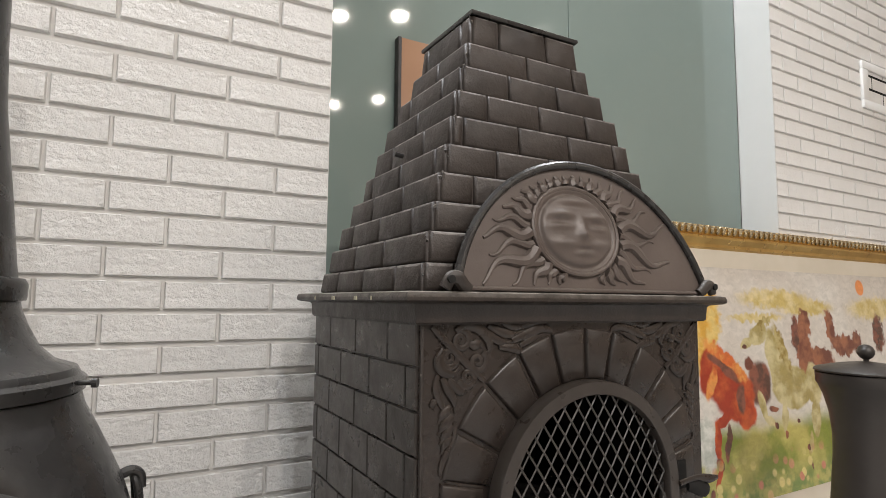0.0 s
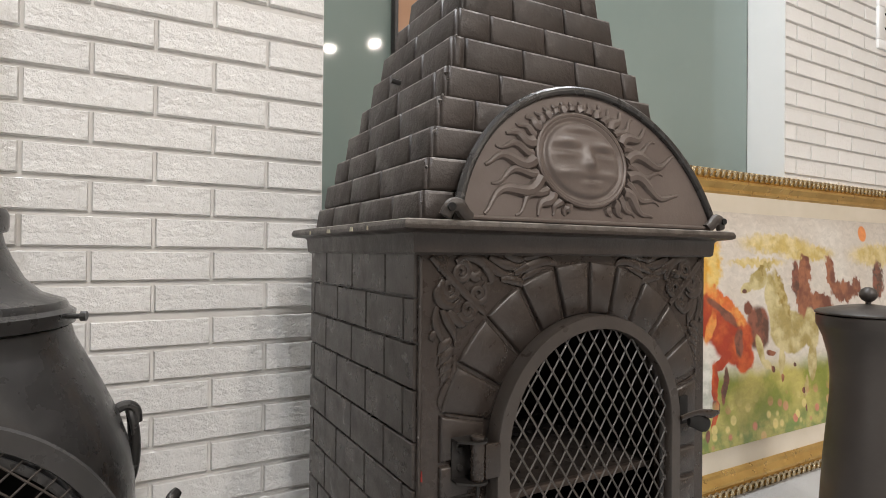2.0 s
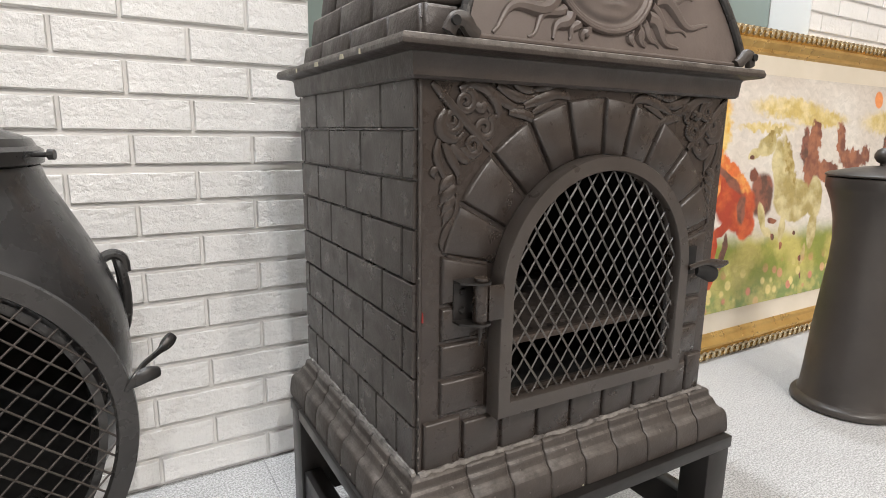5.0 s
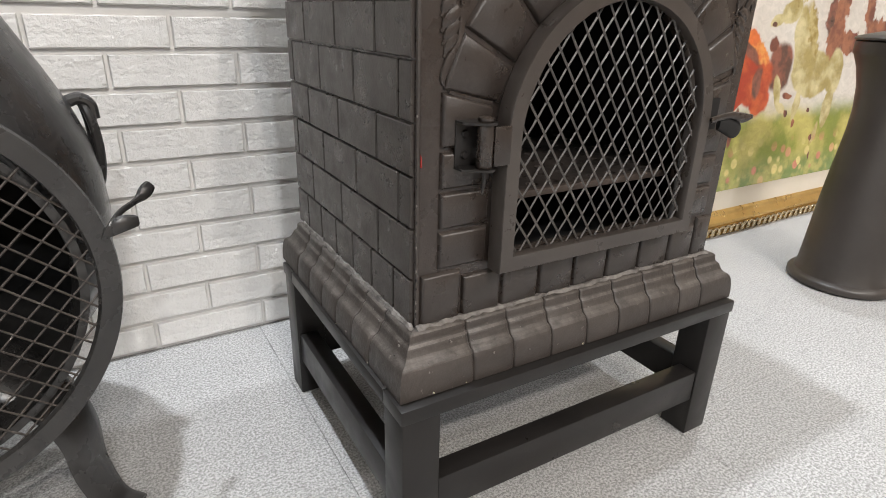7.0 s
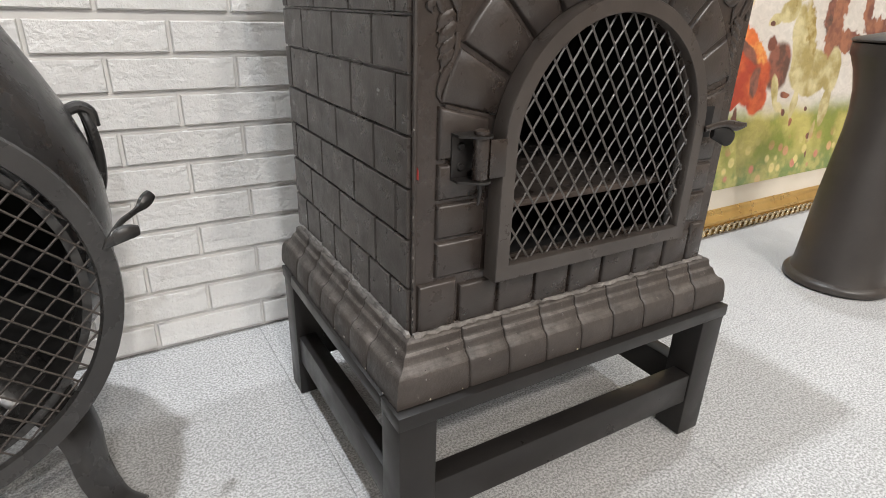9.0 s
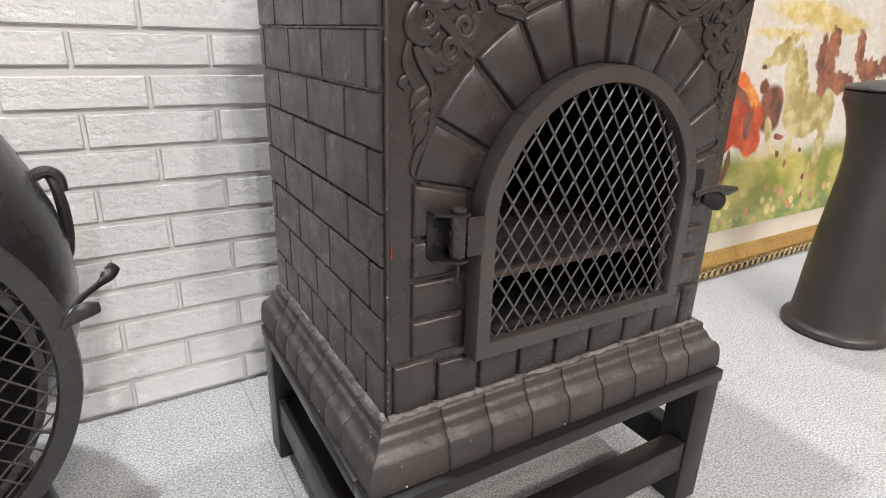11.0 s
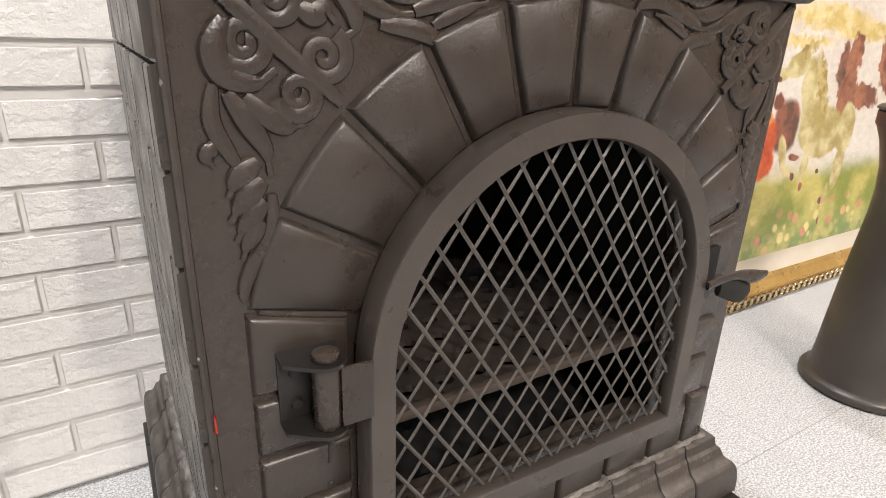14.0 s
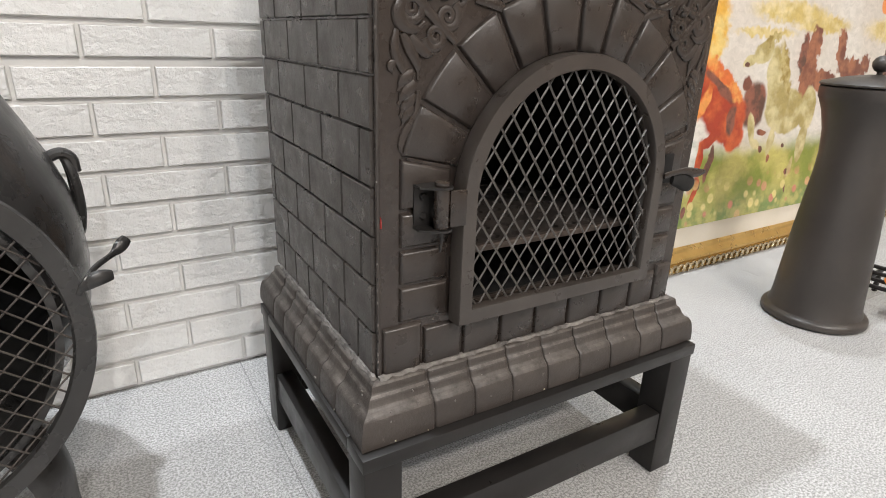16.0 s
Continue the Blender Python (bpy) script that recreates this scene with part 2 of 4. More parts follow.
    # x, z, half width, half height, turn, colour, edge
    for x, z, rx, rz, turn, paint, coords, edge in (
            (1.64, 0.70, 0.075, 0.13, 12, gold, rough, 0.35), (1.60, 0.60, 0.05, 0.10, 0, gold, rough, 0.4), (1.57, 0.33, 0.06, 0.10, 0, pale, rough, 0.4),
            (2.16, 0.60, 0.050, 0.115, 6, brown, rough, 0.2), (2.19, 0.69, 0.040, 0.055, -14, brown, rough, 0.25), (2.12, 0.655, 0.028, 0.075, 10, deep, rough, 0.3), (2.26, 0.565, 0.11, 0.04, 8, brown, rough, 0.25),
            (2.36, 0.67, 0.034, 0.075, -8, brown, rough, 0.25), (2.44, 0.60, 0.10, 0.045, 4, brown, rough, 0.25), (2.54, 0.62, 0.035, 0.045, 0, brown, rough, 0.3), (2.72, 0.64, 0.05, 0.09, 6, deep, rough, 0.3),
            (1.87, 0.49, 0.075, 0.085, 0, deep, soft, 0.25), (1.83, 0.56, 0.03, 0.025, 0, brown, soft, 0.3), (1.93, 0.405, 0.030, 0.012, 0, brown, soft, 0.3),
            (1.72, 0.475, 0.125, 0.095, 24, red, soft, 0.16), (1.625, 0.545, 0.062, 0.085, 20, red, soft, 0.2), (1.78, 0.41, 0.06, 0.06, -10, red, soft, 0.2),
            (1.70, 0.580, 0.135, 0.034, 32, flame, rough, 0.4), (1.76, 0.545, 0.07, 0.028, 40, flame, rough, 0.4), (1.62, 0.51, 0.022, 0.065, 24, flame, soft, 0.35),
            (1.76, 0.455, 0.024, 0.06, 0, deep, soft, 0.4), (1.69, 0.555, 0.10, 0.018, 32, deep, soft, 0.4),
            (1.665, 0.395, 0.060, 0.020, -24, red, soft, 0.25), (1.622, 0.335, 0.017, 0.075, 8, red, soft, 0.25), (1.615, 0.262, 0.019, 0.020, 0, deep, soft, 0.3),
            (1.665, 0.325, 0.013, 0.065, 16, deep, soft, 0.25), (1.605, 0.235, 0.011, 0.055, 22, red, soft, 0.3), (1.565, 0.185, 0.014, 0.026, 30, deep, soft, 0.3),
            (2.06, 0.470, 0.125, 0.080, 6, cream, soft, 0.14), (2.19, 0.470, 0.060, 0.085, 0, cream, soft, 0.18), (1.975, 0.560, 0.052, 0.120, -10, cream, soft, 0.16),
            (1.895, 0.655, 0.062, 0.036, -30, cream, soft, 0.2), (1.825, 0.622, 0.038, 0.020, -20, cream, soft, 0.25), (1.815, 0.610, 0.012, 0.009, 0, deep, soft, 0.3),
            (2.025, 0.600, 0.030, 0.115, -22, straw, rough, 0.4), (1.94, 0.695, 0.055, 0.018, -20, straw, rough, 0.4),
            (1.868, 0.420, 0.020, 0.055, -20, cream, soft, 0.25), (1.900, 0.372, 0.038, 0.015, 30, cream, soft, 0.3), (1.930, 0.352, 0.011, 0.013, 0, deep, soft, 0.3),
            (1.985, 0.375, 0.020, 0.060, 6, cream, soft, 0.25), (1.985, 0.318, 0.011, 0.014, 0, brown, soft, 0.3), (2.065, 0.360, 0.012, 0.010, 0, deep, soft, 0.3),
            (2.18, 0.355, 0.030, 0.075, 14, cream, soft, 0.25), (2.12, 0.275, 0.016, 0.050, 20, straw, soft, 0.3), (2.105, 0.262, 0.009, 0.014, 0, deep, soft, 0.3), (2.115, 0.205, 0.009, 0.015, 0, deep, soft, 0.3)):
        col = blob(col, x, z, rx, rz, turn, paint, coords, edge)
    # flower dabs in the meadow
    vor = N.new("ShaderNodeTexVoronoi")
    vor.inputs["Scale"].default_value = 22
    L.new(co, vor.inputs["Vector"])
    low = rng(height, 0.30, 0.20)
    dab = N.new("ShaderNodeMath")
    dab.operation = "MULTIPLY"
    L.new(rng(vor.outputs["Distance"], 0.42, 0.28), dab.inputs[0])
    L.new(low, dab.inputs[1])
    pick = N.new("ShaderNodeSeparateXYZ")
    L.new(vor.outputs["Color"], pick.inputs[0])
    col = mix(dab.outputs[0], col, mix(rng(pick.outputs[0], 0.62, 0.72), (0.72, 0.60, 0.22), (0.60, 0.24, 0.14)))
    strokes = N.new("ShaderNodeMapping")
    strokes.inputs["Scale"].default_value = (26, 1, 70)
    strokes.inputs["Rotation"].default_value = (0, radians(20), 0)
    L.new(rough, strokes.inputs["Vector"])
    brush = N.new("ShaderNodeTexNoise")
    brush.inputs["Scale"].default_value = 1.0
    brush.inputs["Detail"].default_value = 6
    L.new(strokes.outputs[0], brush.inputs["Vector"])
    tone = N.new("ShaderNodeMapRange")
    tone.inputs[1].default_value, tone.inputs[2].default_value, tone.inputs[3].default_value, tone.inputs[4].default_value = 0.3, 0.7, 0.84, 1.08
    L.new(brush.outputs["Fac"], tone.inputs[0])
    shade = N.new("ShaderNodeHueSaturation")
    L.new(tone.outputs[0], shade.inputs["Value"])
    L.new(col, shade.inputs["Color"])
    L.new(shade.outputs[0], b.inputs["Base Color"])
    b.inputs["Coat Weight"].default_value = 0.3
    b.inputs["Coat Roughness"].default_value = 0.05
    return m


PRINT = painted_picture()


# ---- shape helpers ----
def thing(name, m, label, category, group="", kind=""):
    ob = new(name)
    ob.empty_display_size = 0.05
    ob.matrix_world = m
    return tagged(ob, label, category, group, kind)


def finish(me, material, smooth=35):
    me.materials.append(material)
    if smooth:
        me.polygons.foreach_set("use_smooth", [True] * len(me.polygons))
        me.set_sharp_from_angle(angle=radians(smooth))
    return me


def mesh_of(bm, name, material, smooth=35):
    bmesh.ops.recalc_face_normals(bm, faces=bm.faces)
    me = bpy.data.meshes.new(name)
    bm.to_mesh(me)
    bm.free()
    return finish(me, material, smooth)


def part(name, bm, material, parent, label="", smooth=35, m=None):
    me = bm if isinstance(bm, bpy.types.Mesh) else mesh_of(bm, name, material, smooth)
    ob = new(name, me)
    ob.parent = parent
    if m is not None:
        ob.matrix_basis = m
    if label:
        tagged(ob, label)
    return ob


def box(x0, y0, z0, x1, y1, z1, bevel=0.0, bm=None):
    bm = bm or bmesh.new()
    r = bmesh.ops.create_cube(bm, size=1)
    for v in r["verts"]:
        v.co = ((x0 + x1) / 2 + v.co.x * (x1 - x0), (y0 + y1) / 2 + v.co.y * (y1 - y0), (z0 + z1) / 2 + v.co.z * (z1 - z0))
    if bevel:
        edges = list({e for v in r["verts"] for e in v.link_edges})
        bmesh.ops.bevel(bm, geom=edges, offset=bevel, segments=2, affect="EDGES", profile=0.5)
    return bm


def lathe(profile, steps=48, bm=None, centre=(0, 0)):
    bm = bm or bmesh.new()
    rings = []
    for r, z in profile:
        if r < 1e-5:
            rings.append([bm.verts.new((centre[0], centre[1], z))])
        else:
            rings.append([bm.verts.new((centre[0] + r * math.cos(2 * math.pi * i / steps), centre[1] + r * math.sin(2 * math.pi * i / steps), z)) for i in range(steps)])
    for a, c in zip(rings, rings[1:]):
        for i in range(steps):
            j = (i + 1) % steps
            q = [a[i % len(a)], a[j % len(a)], c[j % len(c)], c[i % len(c)]]
            q = list(dict.fromkeys(q))
            if len(q) > 2:
                bm.faces.new(q)
    return bm


def sweep(path, radius, flat=1.0, sides=8, up=(0, 1, 0), bm=None):
    """A tube along a path; radius is a number or a function of 0..1; flat squeezes it along up."""
    bm = bm or bmesh.new()
    pts = [Vector(p) for p in path]
    up = Vector(up)
    rings = []
    for i, p in enumerate(pts):
        d = (pts[min(i + 1, len(pts) - 1)] - pts[max(i - 1, 0)]).normalized()
        s = d.cross(up)
        s = s.normalized() if s.length > 1e-4 else d.orthogonal().normalized()
        n = s.cross(d).normalized()
        r = radius(i / (len(pts) - 1)) if callable(radius) else radius
        rings.append([bm.verts.new(p + s * r * math.cos(2 * math.pi * k / sides) + n * r * flat * math.sin(2 * math.pi * k / sides)) for k in range(sides)])
    for a, c in zip(rings, rings[1:]):
        for k in range(sides):
            bm.faces.new((a[k], a[(k + 1) % sides], c[(k + 1) % sides], c[k]))
    bm.faces.new(rings[0][::-1])
    bm.faces.new(rings[-1])
    return bm


def smooth_path(points, steps=6):
    """A Catmull-Rom curve through the points."""
    p = [Vector(q) for q in points]
    p = [2 * p[0] - p[1]] + p + [2 * p[-1] - p[-2]]
    out = []
    for i in range(1, len(p) - 2):
        for k in range(steps):
            t = k / steps
            out.append(0.5 * (2 * p[i] + (p[i + 1] - p[i - 1]) * t + (2 * p[i - 1] - 5 * p[i] + 4 * p[i + 1] - p[i + 2]) * t * t + (3 * p[i] - p[i - 1] - 3 * p[i + 1] + p[i + 2]) * t ** 3))
    return out + [p[-2]]


def shrink(pts, n, d):
    """A convex polygon with every edge moved inwards by d."""
    out = []
    k = len(pts)
    for i in range(k):
        a, p, c = pts[i - 1], pts[i], pts[(i + 1) % k]
        e1, e2 = (p - a).normalized(), (c - p).normalized()
        n1, n2 = n.cross(e1), n.cross(e2)
        h = n1 + n2
        out.append(p + h * (d / max(0.3, h.length_squared / 2)))
    return out


def slab(pts, n, depth, inset, bm=None):
    """A proud piece on a surface: polygon pts (counter-clockwise round n), raised by depth, its edge rounded."""
    bm = bm or bmesh.new()
    pts, n = [Vector(p) for p in pts], Vector(n).normalized()
    rings = [pts, [p + n * depth * 0.65 for p in shrink(pts, n, inset * 0.3)], [p + n * depth for p in shrink(pts, n, inset)]]
    vs = [[bm.verts.new(p) for p in r] for r in rings]
    k = len(pts)
    for a, c in zip(vs, vs[1:]):
        for i in range(k):
            bm.faces.new((a[i], a[(i + 1) % k], c[(i + 1) % k], c[i]))
    bm.faces.new(vs[-1])
    return bm


def slab_mesh(pts, n, depth, inset, name, material, smooth=22):
    bm = slab(pts, n, depth, inset)
    me = bpy.data.meshes.new(name)
    bm.to_mesh(me)
    bm.free()
    return finish(me, material, smooth)


def loft(x0, y0, x1, y1, profile, bm=None, closed=False):
    """Rings round a rectangle: profile is (outset, z)."""
    bm = bm or bmesh.new()
    rings = [[bm.verts.new(c) for c in ((x0 - o, y0 - o, z), (x1 + o, y0 - o, z), (x1 + o, y1 + o, z), (x0 - o, y1 + o, z))] for o, z in profile]
    for a, c in zip(rings, rings[1:]):
        for i in range(4):
            bm.faces.new((a[i], a[(i + 1) % 4], c[(i + 1) % 4], c[i]))
    if closed:
        bm.faces.new(rings[0][::-1])
        bm.faces.new(rings[-1])
    return bm


# ---- the room ----
WALL_Y, ROW, BRICK, GLASS_Y = 1.205, 0.0607, 0.2, 1.335
BAY_L, BAY_R = 0.397, 2.105


def structure(name, bm, material, label, category, smooth=0):
    return tagged(new(name, mesh_of(bm, name, material, smooth)), label, category, kind="structure")


floor = structure("floor", box(-3.0, -6.0, -0.08, 4.6, 1.6, -0.010), CARPET, "light grey low-pile carpet tiled floor", "floor")
wall_left_bay = structure("wall_north_brick_bay", box(-3.0, WALL_Y, 0, BAY_L, 1.5, CEILING), WHITE_JOINT, "white brick-panel wall behind the stoves", "wall")
wall_right_bay = structure("wall_north_far_bay", box(BAY_R, WALL_Y, 0, 4.6, 1.5, CEILING), WHITE_JOINT, "white brick-panel wall behind the framed picture", "wall")
structure("wall_recess", box(BAY_L, GLASS_Y + 0.012, 0, BAY_R, 1.5, CEILING), WHITE_PAINT, "plain wall behind the teal glass panels", "wall")
# Unseen walls, their tones picked for the light they throw back on the iron.
structure("wall_west", box(-3.15, -6.0, 0, -3.0, 1.6, CEILING), WHITE_PAINT, "unseen white wall, kept pale to light the stove's side", "wall")
structure("wall_east", box(4.6, -6.0, 0, 4.75, 1.6, CEILING), TAUPE, "unseen wall, taupe tone set to shape the reflected light", "wall")
structure("wall_south", box(-3.15, -6.15, 0, 4.75, -6.0, CEILING), TAUPE, "unseen wall, taupe tone set to shape the reflected light", "wall")
structure("ceiling", box(-3.15, -6.15, CEILING, 4.75, 1.6, CEILING + 0.1), CEILING_PAINT, "plain white ceiling with round downlights", "ceiling")
structure("trim_pillar_edge", box(BAY_R - 0.004, WALL_Y - 0.010, 0, BAY_R - 0.0005, GLASS_Y - 0.002, CEILING - 0.002), WHITE_PAINT, "smooth white return of the brick bay", "trim")
for k, (gx0, gx1) in enumerate(((BAY_L + 0.002, 1.22), (1.223, BAY_R - 0.006))):
    g = structure("glass_panel_%d" % (k + 1), box(gx0, GLASS_Y, 0.002, gx1, GLASS_Y + 0.01, CEILING - 0.002), GLASS, "glossy teal-grey back-painted glass wall panel", "glass panel")

display_board = thing("display_board", pose(0.614, 1.295, 0.001, -0.6), "brown wooden board with black edge standing behind the stove", "board")
part("panel", box(0.006, 0, 0.0, 0.25, 0.018, 1.44, 0.001), WOOD, display_board)
part("edge_strip", box(-0.004, -0.002, 0.0, 0.0055, 0.020, 1.441, 0.001), DARK, display_board, "black edge strip")

downlight = None
for lx, ly, watts, colour in DOWNLIGHTS_AND_FILL:
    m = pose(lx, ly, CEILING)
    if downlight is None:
        downlight = thing("downlight", m, "round white recessed ceiling downlight, switched on, three copies added as fill", "ceiling light", "ceiling downlights")
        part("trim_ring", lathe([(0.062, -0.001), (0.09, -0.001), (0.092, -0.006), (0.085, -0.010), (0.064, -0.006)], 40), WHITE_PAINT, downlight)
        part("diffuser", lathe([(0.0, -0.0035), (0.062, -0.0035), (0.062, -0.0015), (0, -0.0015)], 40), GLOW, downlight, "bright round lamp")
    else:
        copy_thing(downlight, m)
    data = bpy.data.lights.new("downlight_or_fill_beam", "AREA")
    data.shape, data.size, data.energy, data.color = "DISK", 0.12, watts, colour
    beam = new("downlight_or_fill_beam", data)
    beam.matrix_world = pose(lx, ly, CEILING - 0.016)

# vent in the far brick bay
vent = thing("wall_vent", pose(2.778, WALL_Y - 0.008, 1.605), "white-framed dark rectangular vent in the white brick wall", "vent")
VW, VH = 0.46, 0.214
for nm, bx in (("frame_bottom", (0, -0.012, 0, VW, 0.006, 0.038)), ("frame_top", (0, -0.012, VH - 0.036, VW, 0.006, VH)),
               ("frame_side", (0, -0.012, 0.0382, 0.05, 0.006, VH - 0.0362)), ("frame_side", (VW - 0.06, -0.012, 0.0382, VW, 0.006, VH - 0.0362))):
    part(nm, box(*bx, bevel=0.003), WHITE_PAINT, vent)
# Flat plate with no recess; the opening's shade is put into its colour.
part("duct", box(0.051, 0.0, 0.039, VW - 0.061, 0.004, VH - 0.037), NEAR_BLACK, vent, "near-black plate painted as the shaded opening")

# ---- the gilt picture ----
PX0, PX1, PH = 1.2, 3.05, 1.014
picture = thing("framed_picture", pose(0, 1.08, 0.001, -5.7), "large landscape print in an ornate gilt frame leaning on the wall", "picture")
part("print", box(PX0 + 0.14, 0.018, 0.139, PX1 - 0.14, 0.021, PH - 0.138), PRINT, picture, "colourful print of a meadow with soft red, cream and brown shapes", 0)
part("mat", box(PX0 + 0.05, 0.0212, 0.05, PX1 - 0.05, 0.024, PH - 0.05), MAT_BOARD, picture, "cream mat", 0)
part("backing", box(PX0 + 0.01, 0.0242, 0.01, PX1 - 0.01, 0.030, PH - 0.01), WOOD, picture, "brown backing board", 0)
RAIL = [(0.0, 0.024), (0.0, 0.008), (0.006, 0.002), (0.030, 0.002), (0.034, 0.006), (0.038, -0.002), (0.046, -0.002), (0.062, 0.012), (0.072, 0.013), (0.076, 0.019), (0.08, 0.023)]


def rail(a, c, inward):
    """A mitred length of moulding from corner a to corner c (x, z), its width running inwards."""
    bm = bmesh.new()
    a, c, d = Vector((a[0], 0, a[1])), Vector((c[0], 0, c[1])), Vector((inward[0], 0, inward[1]))
    along = (c - a).normalized()
    A = [bm.verts.new(a + (d + along) * w + Vector((0, y, 0))) for w, y in RAIL]
    C = [bm.verts.new(c + (d - along) * w + Vector((0, y, 0))) for w, y in RAIL]
    for i in range(len(RAIL) - 1):
        bm.faces.new((A[i], A[i + 1], C[i + 1], C[i]))
    bm.faces.new((A[-1], A[0], C[0], C[-1]))
    return bm


carving = bmesh.new()
sweep(smooth_path([(-0.013, 0.0, -0.006), (-0.006, -0.004, 0.008), (0.004, -0.006, 0.007), (0.006, -0.005, -0.003), (0, -0.005, -0.004)], 4), lambda t: 0.0042 - 0.002 * t, 0.8, 6, bm=carving)
sweep(smooth_path([(0.004, -0.001, -0.009), (0.011, -0.005, -0.004), (0.013, -0.003, 0.007)], 4), lambda t: 0.0036 - 0.0014 * t, 0.8, 6, bm=carving)
carving_mesh = mesh_of(carving, "carving", GOLD_DARK)
for nm, a, c, d in (("rail_top", (PX0, PH), (PX1, PH), (0, -1)), ("rail_bottom", (PX0, 0), (PX1, 0), (0, 1)), ("rail_side", (PX0, 0), (PX0, PH), (1, 0)), ("rail_side", (PX1, 0), (PX1, PH), (-1, 0))):
    r = part(nm, rail(a, c, d), GOLD, picture, "gilt moulding with a carved outer band")
    length = abs(c[0] - a[0]) + abs(c[1] - a[1])
    turn = 0 if d[1] else 90
    for k in range(int(length / 0.03) - 1):
        s = (k + 1) * 0.03
        cx = a[0] + (s if d[1] else 0.018 * d[0])
        cz = a[1] + (0.018 * d[1] if d[1] else s)
        part("carving", carving_mesh, GOLD_DARK, r, m=pose(cx, 0.002, cz, 0, turn, 0) @ Matrix.Diagonal((1.15, 1.2, 1.2, 1)))


# ---- the flared pot with a lid ----
pot = thing("lidded_pot", pose(1.64, 0.73, 0), "dark grey flared metal pot with domed lid on carpet", "pot")
part("body", lathe([(0.0, 0.002), (0.118, 0.002), (0.123, 0.006), (0.123, 0.016), (0.119, 0.022), (0.110, 0.027), (0.105, 0.04), (0.102, 0.08), (0.098, 0.15), (0.093, 0.23), (0.086, 0.31), (0.080, 0.38),
                    (0.079, 0.43), (0.084, 0.48), (0.095, 0.525), (0.106, 0.552), (0.110, 0.558), (0.1105, 0.582), (0.106, 0.585)], 64), POT_IRON, pot)
part("lid", lathe([(0.1115, 0.5855), (0.1135, 0.5865), (0.1135, 0.590), (0.108, 0.594), (0.06, 0.605), (0.02, 0.611), (0, 0.612)], 64), POT_IRON, pot, "slightly domed dark lid")
part("knob", lathe([(0.006, 0.611), (0.006, 0.617), (0.013, 0.621), (0.019, 0.630), (0.0195, 0.638), (0.015, 0.648), (0.007, 0.653), (0, 0.654)], 32), POT_IRON, pot, "round black ball knob")

# low rack and an orange tag behind the pot
RACK_X, RACK_Y = 1.80, 0.57
rack = thing("fire_rack", pose(RACK_X, RACK_Y, 0, 0, 0, 5), "low black metal fire rack on the carpet", "rack")
for k in range(4):
    part("bar", sweep([(0.0 + 0.06 * k, 0, 0.075), (0.0 + 0.06 * k, 0.16, 0.075)], 0.006), STEEL, rack)
for k in range(2):
    part("rail", sweep([(-0.01, 0.02 + 0.12 * k, 0.062), (0.2, 0.02 + 0.12 * k, 0.062)], 0.007), STEEL, rack)
for k in range(4):
    part("leg", sweep([(0.19 * (k % 2), 0.02 + 0.12 * (k // 2), 0.0), (0.19 * (k % 2), 0.02 + 0.12 * (k // 2), 0.06)], 0.007), STEEL, rack)
tag = thing("orange_tag", pose(RACK_X, RACK_Y + 0.06, 0.082, 0, 0, 20), "small orange plastic tag lying on the rack", "tag")
part("tag_body", sweep(smooth_path([(0, 0, 0.008), (0.03, 0.01, 0.012), (0.05, 0.0, 0.008)]), lambda t: 0.014 - 0.006 * t, 0.55, 8, (0, 0, 1)), ORANGE, tag)


# ---- diamond screen ----
def screen(parent, inside, x0, x1, z0, z1, wide, tall, half, y, material=None):
    """Expanded-metal strands cut to a shape, each one a part of the door."""
    slope = tall / wide
    for sign in (1, -1):
        base = z0 - (x1 - x0) * slope if sign > 0 else z0
        for k in range(int((z1 - z0 + (x1 - x0) * slope) / tall) + 2):
            run = []
            for i in range(241):
                x = x0 + (x1 - x0) * i / 240
                z = base + k * tall + sign * (x - x0) * slope
                if inside(x, z):
                    run.append((x, z))
                elif run:
                    break
            if len(run) < 3:
                continue
            (ax, az), (bx, bz) = run[0], run[-1]
            n = max(2, int((bx - ax) / wide * 2))
            pts = [Vector((ax + (bx - ax) * i / n, y + 0.0006 * sign + 0.0006 * (i % 2), az + (bz - az) * i / n)) for i in range(n + 1)]
            part("strand", sweep(pts, half, 0.8, 4, (0, 1, 0)), material or WIRE, parent)


# ---- the round-bodied chiminea ----
chim = thing("pot_bellied_chiminea", pose(-0.203, 0.930, 0, 0, 0, 10), "dark iron pot-bellied chiminea with round mesh door on splayed legs", "chiminea")
RING_Z, RING_Y = 0.353, -0.20
BELLY = [(0.0, 0.150), (0.07, 0.154), (0.135, 0.178), (0.185, 0.215), (0.222, 0.265), (0.243, 0.32), (0.250, 0.375), (0.248, 0.425), (0.241, 0.465), (0.228, 0.505), (0.210, 0.545), (0.192, 0.582), (0.177, 0.612), (0.172, 0.630), (0.11, 0.634)]


def cut_mouth(bm):
    gone = [f for f in bm.faces if f.calc_center_median().y < 0 and math.hypot(f.calc_center_median().x, f.calc_center_median().z - RING_Z) < 0.182]
    bmesh.ops.delete(bm, geom=gone, context="FACES")
    edge = {v for e in bm.edges if e.is_boundary for v in e.verts if v.co.y < 0 and math.hypot(v.co.x, v.co.z - RING_Z) < 0.206}
    for v in edge:
        k = 0.184 / math.hypot(v.co.x, v.co.z - RING_Z)
        v.co.x, v.co.z = v.co.x * k, RING_Z + (v.co.z - RING_Z) * k
    for v in bm.verts:
        if math.hypot(v.co.x, v.co.z - RING_Z) < 0.215:
            v.co.y = max(v.co.y, -0.188)
    return bm


